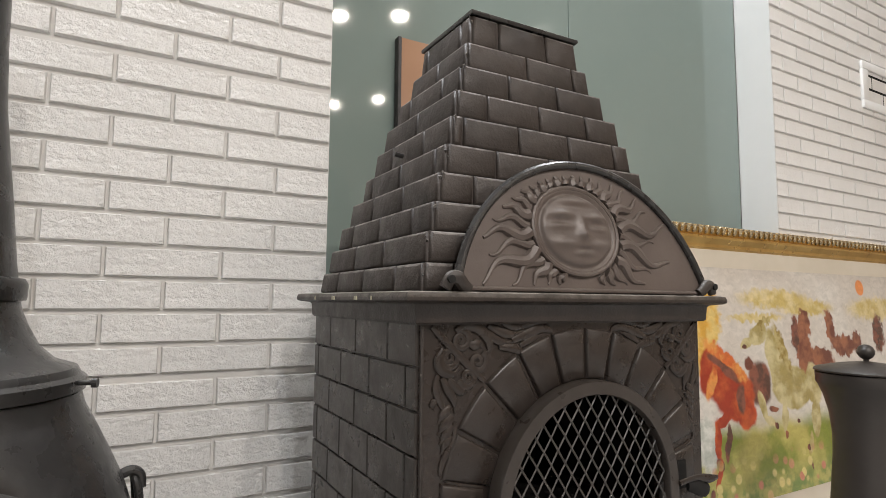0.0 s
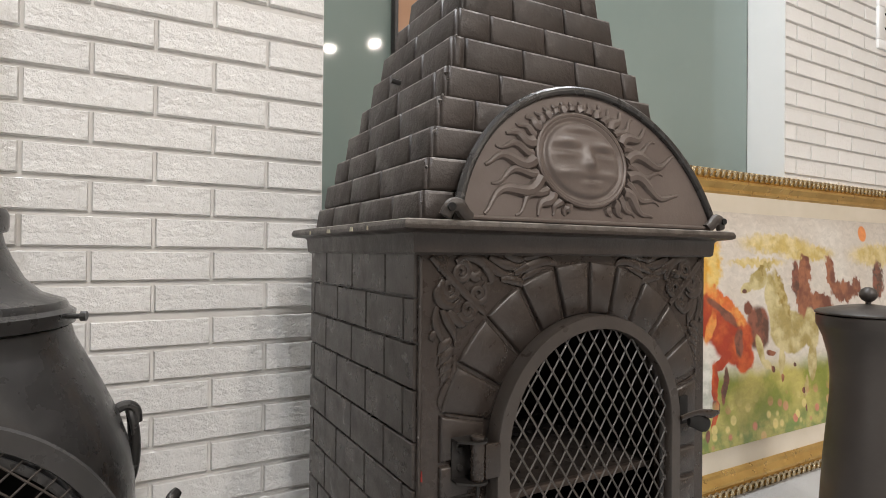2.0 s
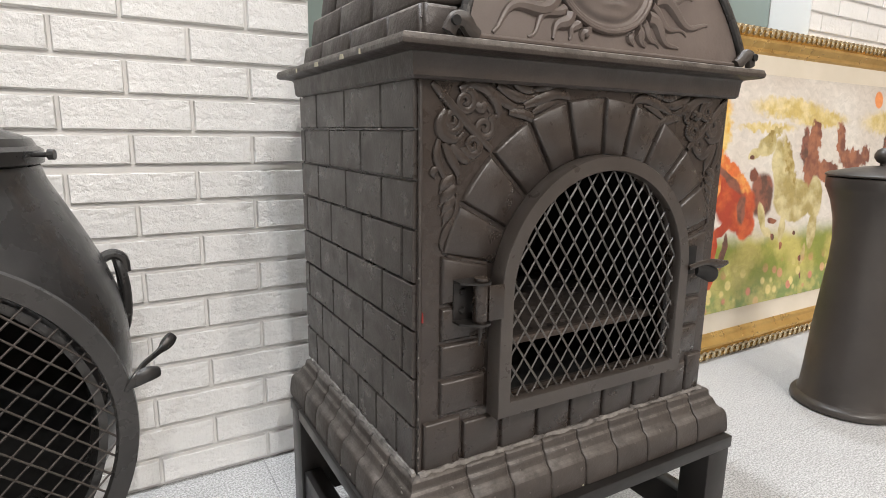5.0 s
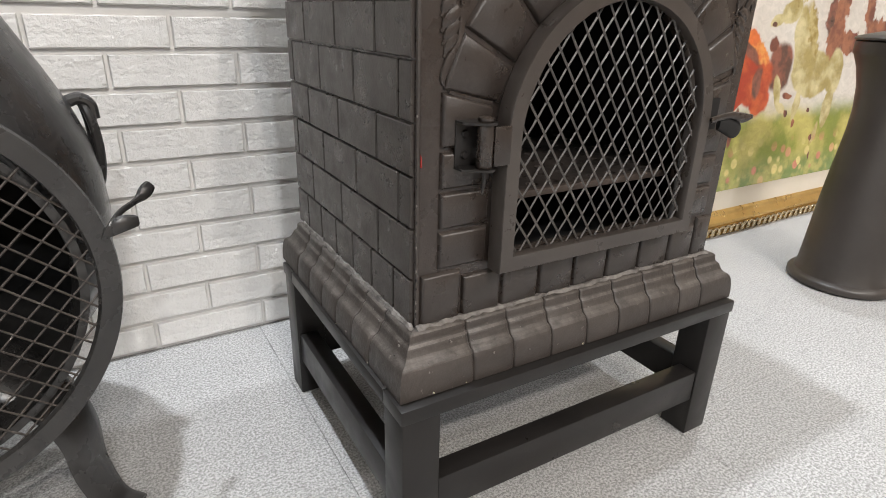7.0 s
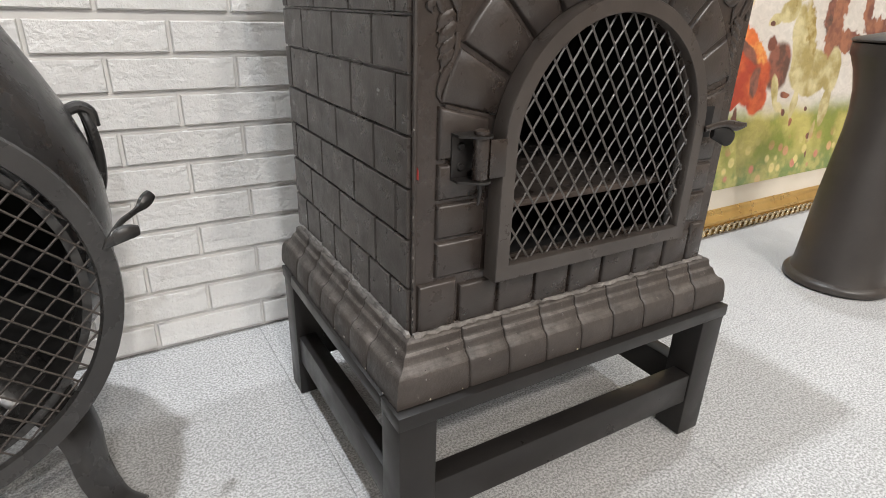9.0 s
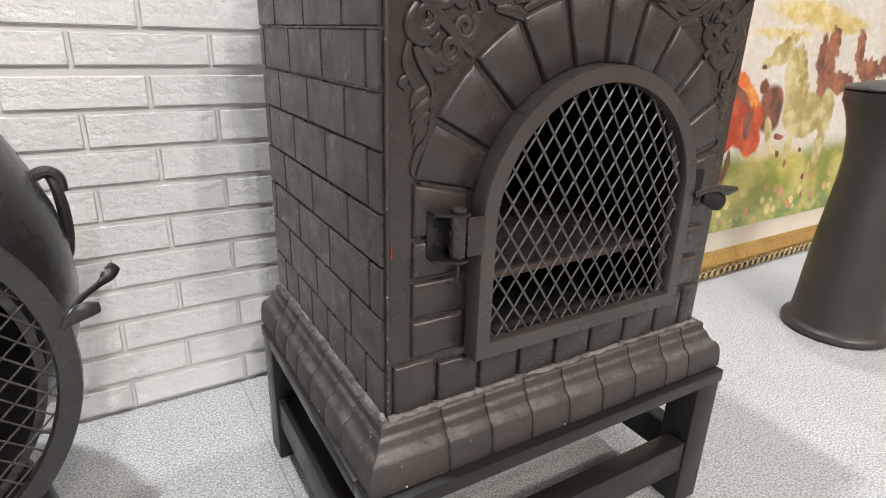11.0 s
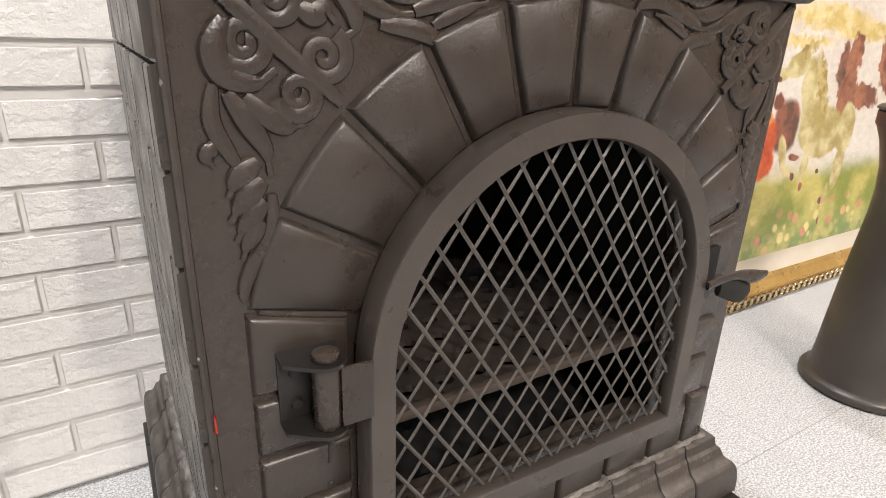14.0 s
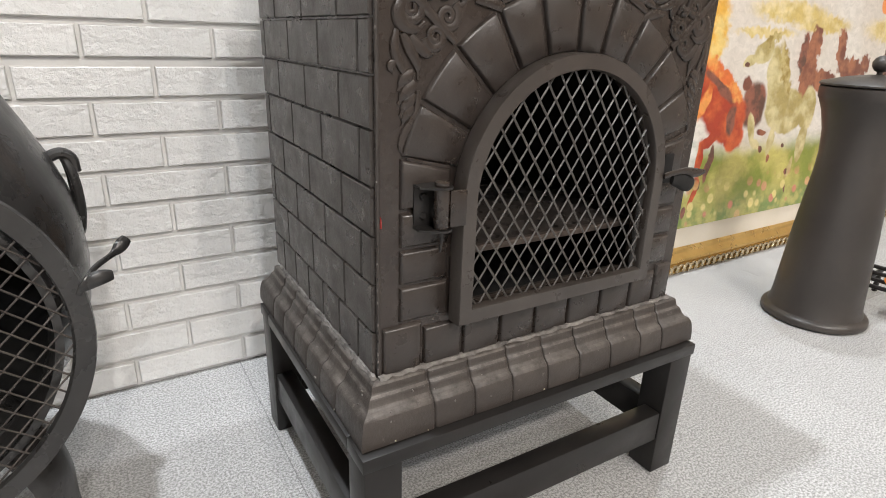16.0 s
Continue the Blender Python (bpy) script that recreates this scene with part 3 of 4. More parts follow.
fine_belly = [tuple(Vector(a).lerp(Vector(c), k / 3)) for a, c in zip(BELLY, BELLY[1:]) for k in range(3)] + [BELLY[-1]]
belly = part("belly", cut_mouth(lathe(fine_belly, 120)), IRON_DARK, chim)
belly.modifiers.new("wall", "SOLIDIFY").thickness = 0.006
part("inner_lining", cut_mouth(lathe([(max(0, r - 0.010), 0.385 + (z - 0.385) * 0.96) for r, z in fine_belly] + [(0, 0.625)], 120)), NEAR_BLACK, chim, "near-black lining")
part("collar", lathe([(0.170, 0.630), (0.177, 0.633), (0.1775, 0.648), (0.170, 0.653), (0.169, 0.656), (0.166, 0.6615), (0.140, 0.671), (0.121, 0.690), (0.108, 0.715), (0.100, 0.735), (0.097, 0.748)], 72), IRON_DARK, chim, "flared neck collar")
part("band", lathe([(0.096, 0.747), (0.103, 0.749), (0.1045, 0.755), (0.1045, 0.770), (0.101, 0.777), (0.092, 0.779)], 64), IRON_DARK, chim, "raised neck band")
part("flue", lathe([(0.093, 0.777), (0.090, 0.80), (0.084, 0.86), (0.076, 0.93), (0.068, 1.0), (0.064, 1.08), (0.062, 1.22), (0.066, 1.225), (0.066, 1.235), (0.054, 1.235), (0.054, 1.10)], 48), IRON_DARK, chim, "tapering flue")
part("bolt", sweep([(0.152, -0.074, 0.644), (0.172, -0.084, 0.644), (0.1725, -0.084, 0.644), (0.1785, -0.087, 0.644)], lambda t: 0.0032 if t < 0.5 else 0.0062, 1, 10, (0, 0, 1)), IRON_DARK, chim, "small side bolt")
tube = lathe([(0.177, -0.02), (0.186, -0.02), (0.186, 0.0262), (0.177, 0.0262), (0.177, -0.02)], 72)
bmesh.ops.transform(tube, matrix=pose(0, -0.165, RING_Z, 90), verts=tube.verts)
part("mouth", tube, IRON_DARK, chim, "short round mouth")
ring = lathe([(0.194, -0.005), (0.214, -0.005), (0.216, 0.0), (0.214, 0.006), (0.194, 0.006), (0.192, 0.0), (0.194, -0.005)], 80)
bmesh.ops.transform(ring, matrix=pose(0, RING_Y, RING_Z, 90), verts=ring.verts)
round_door = part("door", ring, IRON_DARK, chim, "round flat door ring")
screen(round_door, lambda x, z: math.hypot(x, z - RING_Z) < 0.196, -0.2, 0.2, RING_Z - 0.2, RING_Z + 0.2, 0.028, 0.026, 0.0012, RING_Y + 0.002, IRON_DUSTY)
hook = sweep(smooth_path([(0.205, -0.205, 0.388), (0.213, -0.208, 0.402), (0.226, -0.198, 0.412), (0.243, -0.182, 0.415), (0.255, -0.171, 0.418), (0.268, -0.163, 0.427)]), lambda t: 0.0034 + 0.0046 * math.exp(-((t - 0.9) / 0.14) ** 2), 0.8, 10)
part("latch", hook, IRON_DARK, round_door, "curled latch handle")
part("latch_knob", sweep(smooth_path([(0.208, -0.206, 0.394), (0.224, -0.207, 0.402), (0.240, -0.205, 0.402)]), lambda t: 0.003 + 0.0060 * math.sin(math.pi * (0.1 + 0.75 * t)), 0.8, 10), IRON_DARK, round_door, "rounded latch knob")
for sgn in (1, -1):
    part("handle_lug", sweep(smooth_path([(sgn * 0.220, -0.012, 0.500), (sgn * 0.238, -0.014, 0.507), (sgn * 0.250, -0.016, 0.500), (sgn * 0.252, -0.017, 0.482)]), 0.0075, 1.0, 10), IRON_DARK, chim)
    loop = [(sgn * (0.243 + 0.007 * abs(math.sin(2 * math.pi * k / 28)) ** 1.5), -0.012 + 0.013 * math.sin(2 * math.pi * k / 28), 0.448 + 0.052 * math.cos(2 * math.pi * k / 28)) for k in range(29)]
    part("carry_ring", sweep(loop, 0.0058, 1, 10, (1, 0, 0)), IRON_DARK, chim, "hanging carry ring")
for az in (-43, 90, 223):
    c, sn = math.cos(radians(az)), math.sin(radians(az))
    leg = sweep(smooth_path([(c * 0.12, sn * 0.12, 0.225), (c * 0.175, sn * 0.175, 0.18), (c * 0.20, sn * 0.20, 0.13), (c * 0.205, sn * 0.205, 0.07), (c * 0.225, sn * 0.225, 0.02), (c * 0.255, sn * 0.255, 0.010)]),
                lambda t: 0.044 - 0.024 * t, 0.32, 12, (c, sn, 0.35))
    for v in leg.verts:
        v.co.z = max(v.co.z, 0.001)
    part("leg", leg, IRON_DARK, chim)


# ---- the brick-pattern chiminea ----
W, D = 0.482, 0.40
stove = thing("brick_pattern_chiminea", pose(0.307, 0.588, 0, 0, 0, -0.8), "dark brown cast-iron chiminea with brick pattern on steel stand", "chiminea")
Z0, Z1 = 0.295, 0.735
CX, SPRING, DOOR_R, HOLE_R, SILL = 0.2425, 0.4965, 0.1545, 0.1365, 0.3545
VX, VZ = 0.2455, 0.494  # centre of the voussoir ring

# stand: legs, top rails and low rails of square steel
SX0, SX1, SY0, SY1 = -0.0370, W + 0.0300, -0.0445, D - 0.008
stand_t = 0.047
for lx in (SX0, SX1 - stand_t):
    for ly in (SY0, SY1 - stand_t):
        part("stand_leg", box(lx, ly, 0.001, lx + stand_t, ly + stand_t, 0.2118, 0.002), STEEL, stove)
for ly in (SY0 - 0.002, SY1 - stand_t + 0.002):
    part("stand_top_rail", box(SX0 - 0.002, ly, 0.2122, SX1 + 0.002, ly + stand_t, 0.2305, 0.0015), STEEL, stove)
    part("stand_low_rail", box(SX0 + stand_t + 0.0005, ly + 0.004, 0.066, SX1 - stand_t - 0.0005, ly + 0.034, 0.117, 0.002), STEEL, stove)
for lx in (SX0 - 0.002, SX1 - stand_t + 0.002):
    part("stand_top_rail", box(lx, SY0 + stand_t - 0.001, 0.2122, lx + stand_t, SY1 - stand_t + 0.001, 0.2305, 0.0015), STEEL, stove)
    part("stand_low_rail", box(lx + 0.006, SY0 + stand_t + 0.0005, 0.066, lx + 0.036, SY1 - stand_t - 0.0005, 0.117, 0.002), STEEL, stove)

# flared plinth of moulded blocks
PLINTH = [(0.003, 0.2985), (0.0098, 0.2980), (0.0122, 0.2955), (0.0128, 0.2895), (0.0140, 0.2860), (0.0172, 0.2835), (0.0185, 0.2800), (0.0205, 0.2750), (0.0238, 0.2705), (0.0280, 0.2685), (0.0305, 0.2650), (0.0325, 0.2590), (0.0338, 0.2500), (0.0345, 0.2400), (0.0345, 0.2315)]
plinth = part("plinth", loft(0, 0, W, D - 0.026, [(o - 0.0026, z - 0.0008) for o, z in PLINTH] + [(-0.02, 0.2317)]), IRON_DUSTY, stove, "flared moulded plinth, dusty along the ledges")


def plinth_block(a, c, mitre_a, mitre_c):
    """A length of the moulding along x, facing -y, its ends square or mitred."""
    bm = bmesh.new()
    spans = [(a, 0.0)] if mitre_a else [(a, 0.0019), (a + 0.0012, 0.0007), (a + 0.0034, 0.0)]
    spans += [(c, 0.0)] if mitre_c else [(c - 0.0034, 0.0), (c - 0.0012, 0.0007), (c, 0.0019)]
    lines = []
    for k, (x, sunk) in enumerate(spans):
        mitre = -1 if mitre_a and k == 0 else (1 if mitre_c and k == len(spans) - 1 else 0)
        lines.append([bm.verts.new((x + mitre * o, sunk - o, z)) for o, z in PLINTH])
    for p, q in zip(lines, lines[1:]):
        for i in range(len(PLINTH) - 1):
            bm.faces.new((p[i], q[i], q[i + 1], p[i + 1]))
    A, C = lines[0], lines[-1]
    for v, ok in ((A, mitre_a), (C, mitre_c)):
        if not ok:
            back = [bm.verts.new((p.co.x, p.co.y + 0.004, p.co.z - 0.001)) for p in v]
            for i in range(len(v) - 1):
                bm.faces.new((v[i], v[i + 1], back[i + 1], back[i]))
    return bm


def plinth_run(length, m, joints):
    stops = [0] + joints + [length]
    for i in range(len(stops) - 1):
        first, last = i == 0, i == len(stops) - 2
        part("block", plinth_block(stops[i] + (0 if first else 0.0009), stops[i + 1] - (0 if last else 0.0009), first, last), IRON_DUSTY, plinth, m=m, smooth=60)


plinth_run(W, pose(0, 0, 0), [0.058, 0.114, 0.171, 0.228, 0.284, 0.342, 0.402, 0.448])
plinth_run(W, pose(W, D - 0.026, 0, 0, 0, 180), [0.08, 0.16, 0.24, 0.32, 0.40])
side_joints = [0.048 + 0.055 * k for k in range(6)]
plinth_run(D - 0.026, pose(0, D - 0.026, 0, 0, 0, -90), side_joints)
plinth_run(D - 0.026, pose(W, 0, 0, 0, 0, 90), side_joints)

# weld bead where the body meets the plinth
rng = random.Random(4)
for nm, a, c, n in (("weld_bead", (0.0, -0.004), (W, -0.004), 70), ("weld_bead", (-0.005, -0.002), (-0.005, D - 0.03), 56)):
    pts = [(a[0] + (c[0] - a[0]) * i / n + rng.uniform(-1, 1) * 0.0014, a[1] + (c[1] - a[1]) * i / n + rng.uniform(-1, 1) * 0.0014, 0.2985 + rng.uniform(-0.001, 0.0018)) for i in range(n + 1)]
    part(nm, sweep(pts, lambda t: 0.0030 + rng.uniform(0, 0.0022), 1, 6, (0, 0, 1)), CRUST, stove, "pale uneven weld bead")


# pale chips and crumbs on the plinth, thickest near the front corner
rng = random.Random(21)
for k in range(44):
    u = 0.30 * rng.random() ** 2.2
    o, z = rng.choice(PLINTH[4:])
    if k % 3 == 0:
        o, z = 0.0347, 0.2330
    size = rng.uniform(0.0006, 0.0018)
    spot = (-o, u, z) if k % 2 else (u, -o, z)
    tip = (spot[0] + rng.uniform(-1, 1) * size, spot[1] + rng.uniform(-1, 1) * size, spot[2] + size * rng.uniform(0.6, 1.8))
    part("crumb", sweep([spot, tip], lambda t, w=size: w * (0.9 - 0.4 * t), 0.8, 6, (0.3, 0.5, 0.2)), CHIP if k % 9 == 0 else CRUST, plinth)


# front plate with an arched opening
def arch(r, n=40, sill=SILL, y=0.0):
    """Outline of the opening, from the lower right round the top to the lower left."""
    pts = [(CX + r, y, sill)] + [(CX + r * math.cos(math.pi * i / n), y, SPRING + r * math.sin(math.pi * i / n)) for i in range(n + 1)] + [(CX - r, y, sill)]
    return [Vector(p) for p in pts]


def outward(p):
    """From an arch point straight away from the arch to the edge of the plate."""
    d = Vector((p.x - CX, 0, p.z - SPRING))
    if p.z <= SILL + 1e-6:
        return Vector((0 if p.x < CX else W, p.y, p.z))
    d.normalize()
    t = min(((W if d.x > 0 else 0) - p.x) / d.x if abs(d.x) > 1e-6 else 9, ((Z1 if d.z > 0 else SILL) - p.z) / d.z if abs(d.z) > 1e-6 else 9)
    return p + d * t


bm = bmesh.new()
inner = arch(DOOR_R - 0.010, 48, SILL + 0.012)
inner_v = [bm.verts.new(p) for p in inner]
outer_v = [bm.verts.new(outward(p) if i not in (0, len(inner) - 1) else Vector((W if i == 0 else 0, 0, SILL + 0.012))) for i, p in enumerate(inner)]
corner_r, corner_l = bm.verts.new((W, 0, Z1)), bm.verts.new((0, 0, Z1))
for i in range(len(inner) - 1):
    a, c = outer_v[i], outer_v[i + 1]
    if abs(a.co.x - c.co.x) > 1e-5 and abs(a.co.z - c.co.z) > 1e-5:
        bm.faces.new((inner_v[i], a, corner_r if a.co.x > CX else corner_l, c, inner_v[i + 1]))
    else:
        bm.faces.new((inner_v[i], a, c, inner_v[i + 1]))
low = [bm.verts.new(p) for p in ((0, 0, Z0), (W, 0, Z0))]
bm.faces.new((low[0], low[1], outer_v[0], inner_v[0], inner_v[-1], outer_v[-1]))
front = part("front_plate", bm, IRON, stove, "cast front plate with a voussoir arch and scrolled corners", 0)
front.modifiers.new("wall", "SOLIDIFY").thickness = 0.008
front.modifiers["wall"].offset = -1

FACE = Vector((0, -1, 0))


def stone(pts, material=IRON_BRICK, depth=0.0055, inset=0.0036):
    pts = [Vector((x, 0, z)) for x, z in pts]
    area = sum(pts[i].x * pts[(i + 1) % len(pts)].z - pts[(i + 1) % len(pts)].x * pts[i].z for i in range(len(pts)))
    if area < 0:
        pts.reverse()
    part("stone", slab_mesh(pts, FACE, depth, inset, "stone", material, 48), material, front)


ANGLES = [166.5, 151.2, 134.9, 119.5, 104.8, 89.6, 76.5, 62.3, 46.9, 30.8, 16.5]
for a, c in zip(ANGLES, ANGLES[1:]):
    r0, r1, g = DOOR_R + 0.003, 0.2245, 0.0021
    ga0, ga1 = math.degrees(g / r0), math.degrees(g / r1)
    ring_pts = [(r0, a - ga0), (r0, c + ga0)] + [(r1, c + ga1 + (a - c - 2 * ga1) * i / 5) for i in range(6)]
    stone([(VX + r * math.cos(radians(t)), VZ + r * math.sin(radians(t))) for r, t in ring_pts])
ROWS_Z = [0.349, 0.361, 0.406, 0.4485, 0.4905, 0.531]
for u0, u1 in ((0.026, CX - DOOR_R - 0.003), (CX + DOOR_R + 0.003, W - 0.022)):
    for a, c in zip(ROWS_Z[1:], ROWS_Z[2:]):
        rise = (0.0, 0.0) if c < 0.52 else ((0.017, 0.002) if u0 < CX else (0.002, 0.015))
        stone([(u0, a + 0.0018), (u1, a + 0.0018), (u1, c - 0.0018 + rise[1]), (u0, c - 0.0018 + rise[0])])
LOW = [0.004, 0.0555, 0.1095, 0.165, 0.220, 0.277, 0.336, 0.394, 0.4445, W - 0.004]
for a, c in zip(LOW, LOW[1:]):
    top = 0.3585 if a < 0.05 or c > 0.45 else 0.350
    stone([(a + 0.0016, 0.300), (c - 0.0016, 0.300), (c - 0.0016, top), (a + 0.0016, top)])


# scrolled corner ornament, drawn for the left corner and mirrored
def spiral(cx, cz, r, start, turns, sense):
    return [(cx + r * (1 - 0.86 * k / 40) * math.cos(radians(start) + sense * turns * 2 * math.pi * k / 40), 0, cz + r * (1 - 0.86 * k / 40) * math.sin(radians(start) + sense * turns * 2 * math.pi * k / 40)) for k in range(41)]


def flat(points):
    return smooth_path([(x, 0, z) for x, z in points])


def swell(r, tip=0.25):
    return lambda t: r * (tip + (1 - tip) * math.sin(math.pi * min(1, t * 1.1 + 0.08)) ** 0.7) if t < 0.84 else r * (tip + (1 - tip) * max(0.02, math.sin(math.pi * min(1, t * 1.1 + 0.08))) ** 0.7)


STROKES = [(flat([(0.014, 0.7235), (0.035, 0.703), (0.060, 0.680), (0.086, 0.6575)]), lambda t: 0.0028 + 0.0012 * math.sin(math.pi * t))]
for cx, cz, r, st, sense in ((0.077, 0.6805, 0.013, 60, -1), (0.038, 0.687, 0.013, 210, 1), (0.053, 0.7065, 0.013, 100, -1), (0.063, 0.662, 0.012, 190, 1)):
    STROKES.append((spiral(cx, cz, r, st, 1.6, sense), lambda t: 0.0036 - 0.0016 * t))
STROKES += [
    (flat([(0.046, 0.717), (0.062, 0.724), (0.080, 0.719), (0.092, 0.706), (0.094, 0.694), (0.086, 0.690)]), swell(0.0055)),
    (flat([(0.064, 0.704), (0.072, 0.700), (0.078, 0.703), (0.084, 0.697)]), swell(0.0048)),
    (flat([(0.078, 0.722), (0.096, 0.710), (0.112, 0.703), (0.130, 0.703)]), swell(0.0045)),
    (flat([(0.030, 0.697), (0.024, 0.684), (0.028, 0.672), (0.042, 0.668), (0.052, 0.674)]), swell(0.0055)),
    (flat([(0.028, 0.664), (0.036, 0.650), (0.044, 0.636), (0.046, 0.622)]), swell(0.0045)),
    (flat([(0.036, 0.662), (0.046, 0.652), (0.056, 0.646), (0.066, 0.648)]), swell(0.0045)),
    (flat([(0.022, 0.668), (0.020, 0.650), (0.028, 0.632), (0.036, 0.618)]), swell(0.0036)),
    (flat([(0.040, 0.630), (0.030, 0.622), (0.024, 0.612)]), swell(0.0048)),
    (flat([(0.042, 0.620), (0.032, 0.610), (0.024, 0.599)]), swell(0.0050)),
    (flat([(0.042, 0.609), (0.033, 0.599), (0.026, 0.588)]), swell(0.0046)),
    (flat([(0.040, 0.598), (0.033, 0.589), (0.028, 0.577)]), swell(0.0040)),
    (flat([(0.020, 0.640), (0.016, 0.634), (0.019, 0.628)]), swell(0.0035)),
    (flat([(0.046, 0.612), (0.044, 0.590), (0.032, 0.572), (0.027, 0.556), (0.034, 0.547)]), swell(0.0036)),
    (flat([(0.034, 0.5470), (0.050, 0.5410), (0.070, 0.5360), (0.084, 0.5330)]), lambda t: 0.0024),
    (flat([(0.092, 0.724), (0.112, 0.715), (0.128, 0.712), (0.146, 0.716)]), swell(0.0048)),
    (flat([(0.114, 0.727), (0.132, 0.722), (0.150, 0.722)]), swell(0.0048)),
    (flat([(0.108, 0.697), (0.128, 0.695), (0.142, 0.690), (0.148, 0.682)]), swell(0.0045)),
    (flat([(0.128, 0.704), (0.150, 0.712), (0.172, 0.719), (0.190, 0.716), (0.196, 0.707)]), swell(0.0052)),
    (flat([(0.142, 0.722), (0.162, 0.727), (0.184, 0.727)]), swell(0.0042)),
    (flat([(0.140, 0.697), (0.158, 0.706), (0.176, 0.711)]), swell(0.0036)),
]
for path, rad in STROKES:
    for mirror in (False, True):
        pts = [((2 * VX - p[0] if mirror else p[0]), -0.0012, p[2]) for p in path]
        if mirror and max(p[0] for p in pts) > W - 0.004:
            pts = [(min(p[0], W - 0.004), p[1], p[2]) for p in pts]
        part("scroll", sweep(pts, lambda t, f=rad: 1.35 * f(t), 0.52, 10), IRON, front)
# paint chips down the corner of the plate
rng = random.Random(8)
for k in range(18):
    z = Z0 + 0.012 + 0.42 * rng.random() ** 1.5
    hgt = rng.uniform(0.002, 0.007)
    part("paint_chip", sweep([(0.0006, -0.0008, z), (0.0003, -0.0016, z + hgt * 0.5), (0.0008, -0.0008, z + hgt)], lambda t: 0.0010 - 0.0008 * abs(t - 0.5), 1, 6), CRUST if k % 3 else NEAR_BLACK, front)
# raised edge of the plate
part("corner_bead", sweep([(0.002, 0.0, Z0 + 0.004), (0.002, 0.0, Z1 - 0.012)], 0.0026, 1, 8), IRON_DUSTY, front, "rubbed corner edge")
part("paint_mark", slab([(0.0030, 0, 0.476), (0.0056, 0, 0.475), (0.0052, 0, 0.486), (0.0036, 0, 0.489)], FACE, 0.0035, 0.0006), RED_PAINT, front, "small red paint mark")

SIDE_Z = [0.2975, 0.354, 0.411, 0.4655, 0.518, 0.5755, 0.6265, 0.6775, Z1 - 0.003]
# body shell: side, back and inner walls with brick relief
for nm, x in (("side_plate", 0.0), ("side_plate", W)):
    s = 1 if x == 0 else -1
    sp = part(nm, box(min(x, x + s * 0.008), 0.0085, Z0, max(x, x + s * 0.008), D, Z1), IRON, stove, "side plate with low brick relief", 0)
    nrm = Vector((-s, 0, 0))
    for row, (z0, z1) in enumerate(zip(SIDE_Z, SIDE_Z[1:])):
        step, start = (0.0602, 0.0455) if row == 0 else (0.1145, 0.0845 if row % 2 else 0.031)
        stops = [0.002] + [start + step * k for k in range(12) if start + step * k < D - 0.012] + [D - 0.002]
        for a, c in zip(stops, stops[1:]):
            pts = [(x, c - 0.0016, z0 + 0.0010), (x, a + 0.0016, z0 + 0.0010), (x, a + 0.0016, z1 - 0.0010), (x, c - 0.0016, z1 - 0.0010)]
            if s < 0:
                pts.reverse()
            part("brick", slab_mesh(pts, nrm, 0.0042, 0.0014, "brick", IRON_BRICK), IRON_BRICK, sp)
part("back_plate", box(0.008, D - 0.008, Z0, W - 0.008, D, Z1), NEAR_BLACK, stove, "near-black back plate", 0)
part("hearth_floor", box(0.008, 0.012, Z0 + 0.006, W - 0.008, D - 0.0085, Z0 + 0.012), NEAR_BLACK, stove, "near-black hearth floor", 0)
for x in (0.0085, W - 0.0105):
    part("inner_lining", box(x, 0.0085, Z0, x + 0.002, D - 0.0085, Z1 - 0.012), NEAR_BLACK, stove, "near-black lining", 0)

# perforated ash shelf inside
bm = bmesh.new()
NX, NY, cell = 14, 9, 0.033
gx, gy, gz = 0.0105, 0.035, 0.424
for i in range(NX):
    for j in range(NY):
        x, y = gx + i * cell, gy + j * cell
        sq = [(x, y), (x + cell / 2, y), (x + cell, y), (x + cell, y + cell / 2), (x + cell, y + cell), (x + cell / 2, y + cell), (x, y + cell), (x, y + cell / 2)]
        hx, hy = x + cell / 2 + (0.004 if j % 2 else -0.004), y + cell / 2
        out = [bm.verts.new((*p, gz)) for p in sq]
        hole = [bm.verts.new((hx + 0.0085 * math.cos(radians(225 + 45 * k)), hy + 0.0075 * math.sin(radians(225 + 45 * k)), gz)) for k in range(8)]
        for k in range(8):
            bm.faces.new((out[k], out[(k + 1) % 8], hole[(k + 1) % 8], hole[k]))
bmesh.ops.remove_doubles(bm, verts=bm.verts, dist=1e-5)
shelf = part("ash_shelf", bm, RUST_DARK, stove, "perforated rusty ash shelf", 0)
shelf.modifiers.new("plate", "SOLIDIFY").thickness = 0.006
part("shelf_lip", box(gx, gy - 0.010, gz - 0.007, gx + NX * cell, gy - 0.0005, gz + 0.002, 0.002), RUST, stove, "front lip of the ash shelf")
part("ledge", box(0.0095, 0.0095, Z0 + 0.045, W - 0.0095, 0.024, Z0 + 0.066, 0.002), RUST_DARK, stove, "inner sill ledge")

# mantel
MANTEL = [(-0.012, 0.7255), (0.0095, 0.7255), (0.0125, 0.7285), (0.0138, 0.7465), (0.0160, 0.7495), (0.0305, 0.7515), (0.0340, 0.7535), (0.0345, 0.7575), (0.0325, 0.7625), (0.028, 0.764), (-0.03, 0.7645)]
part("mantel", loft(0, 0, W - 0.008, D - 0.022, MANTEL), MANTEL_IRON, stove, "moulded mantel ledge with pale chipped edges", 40)

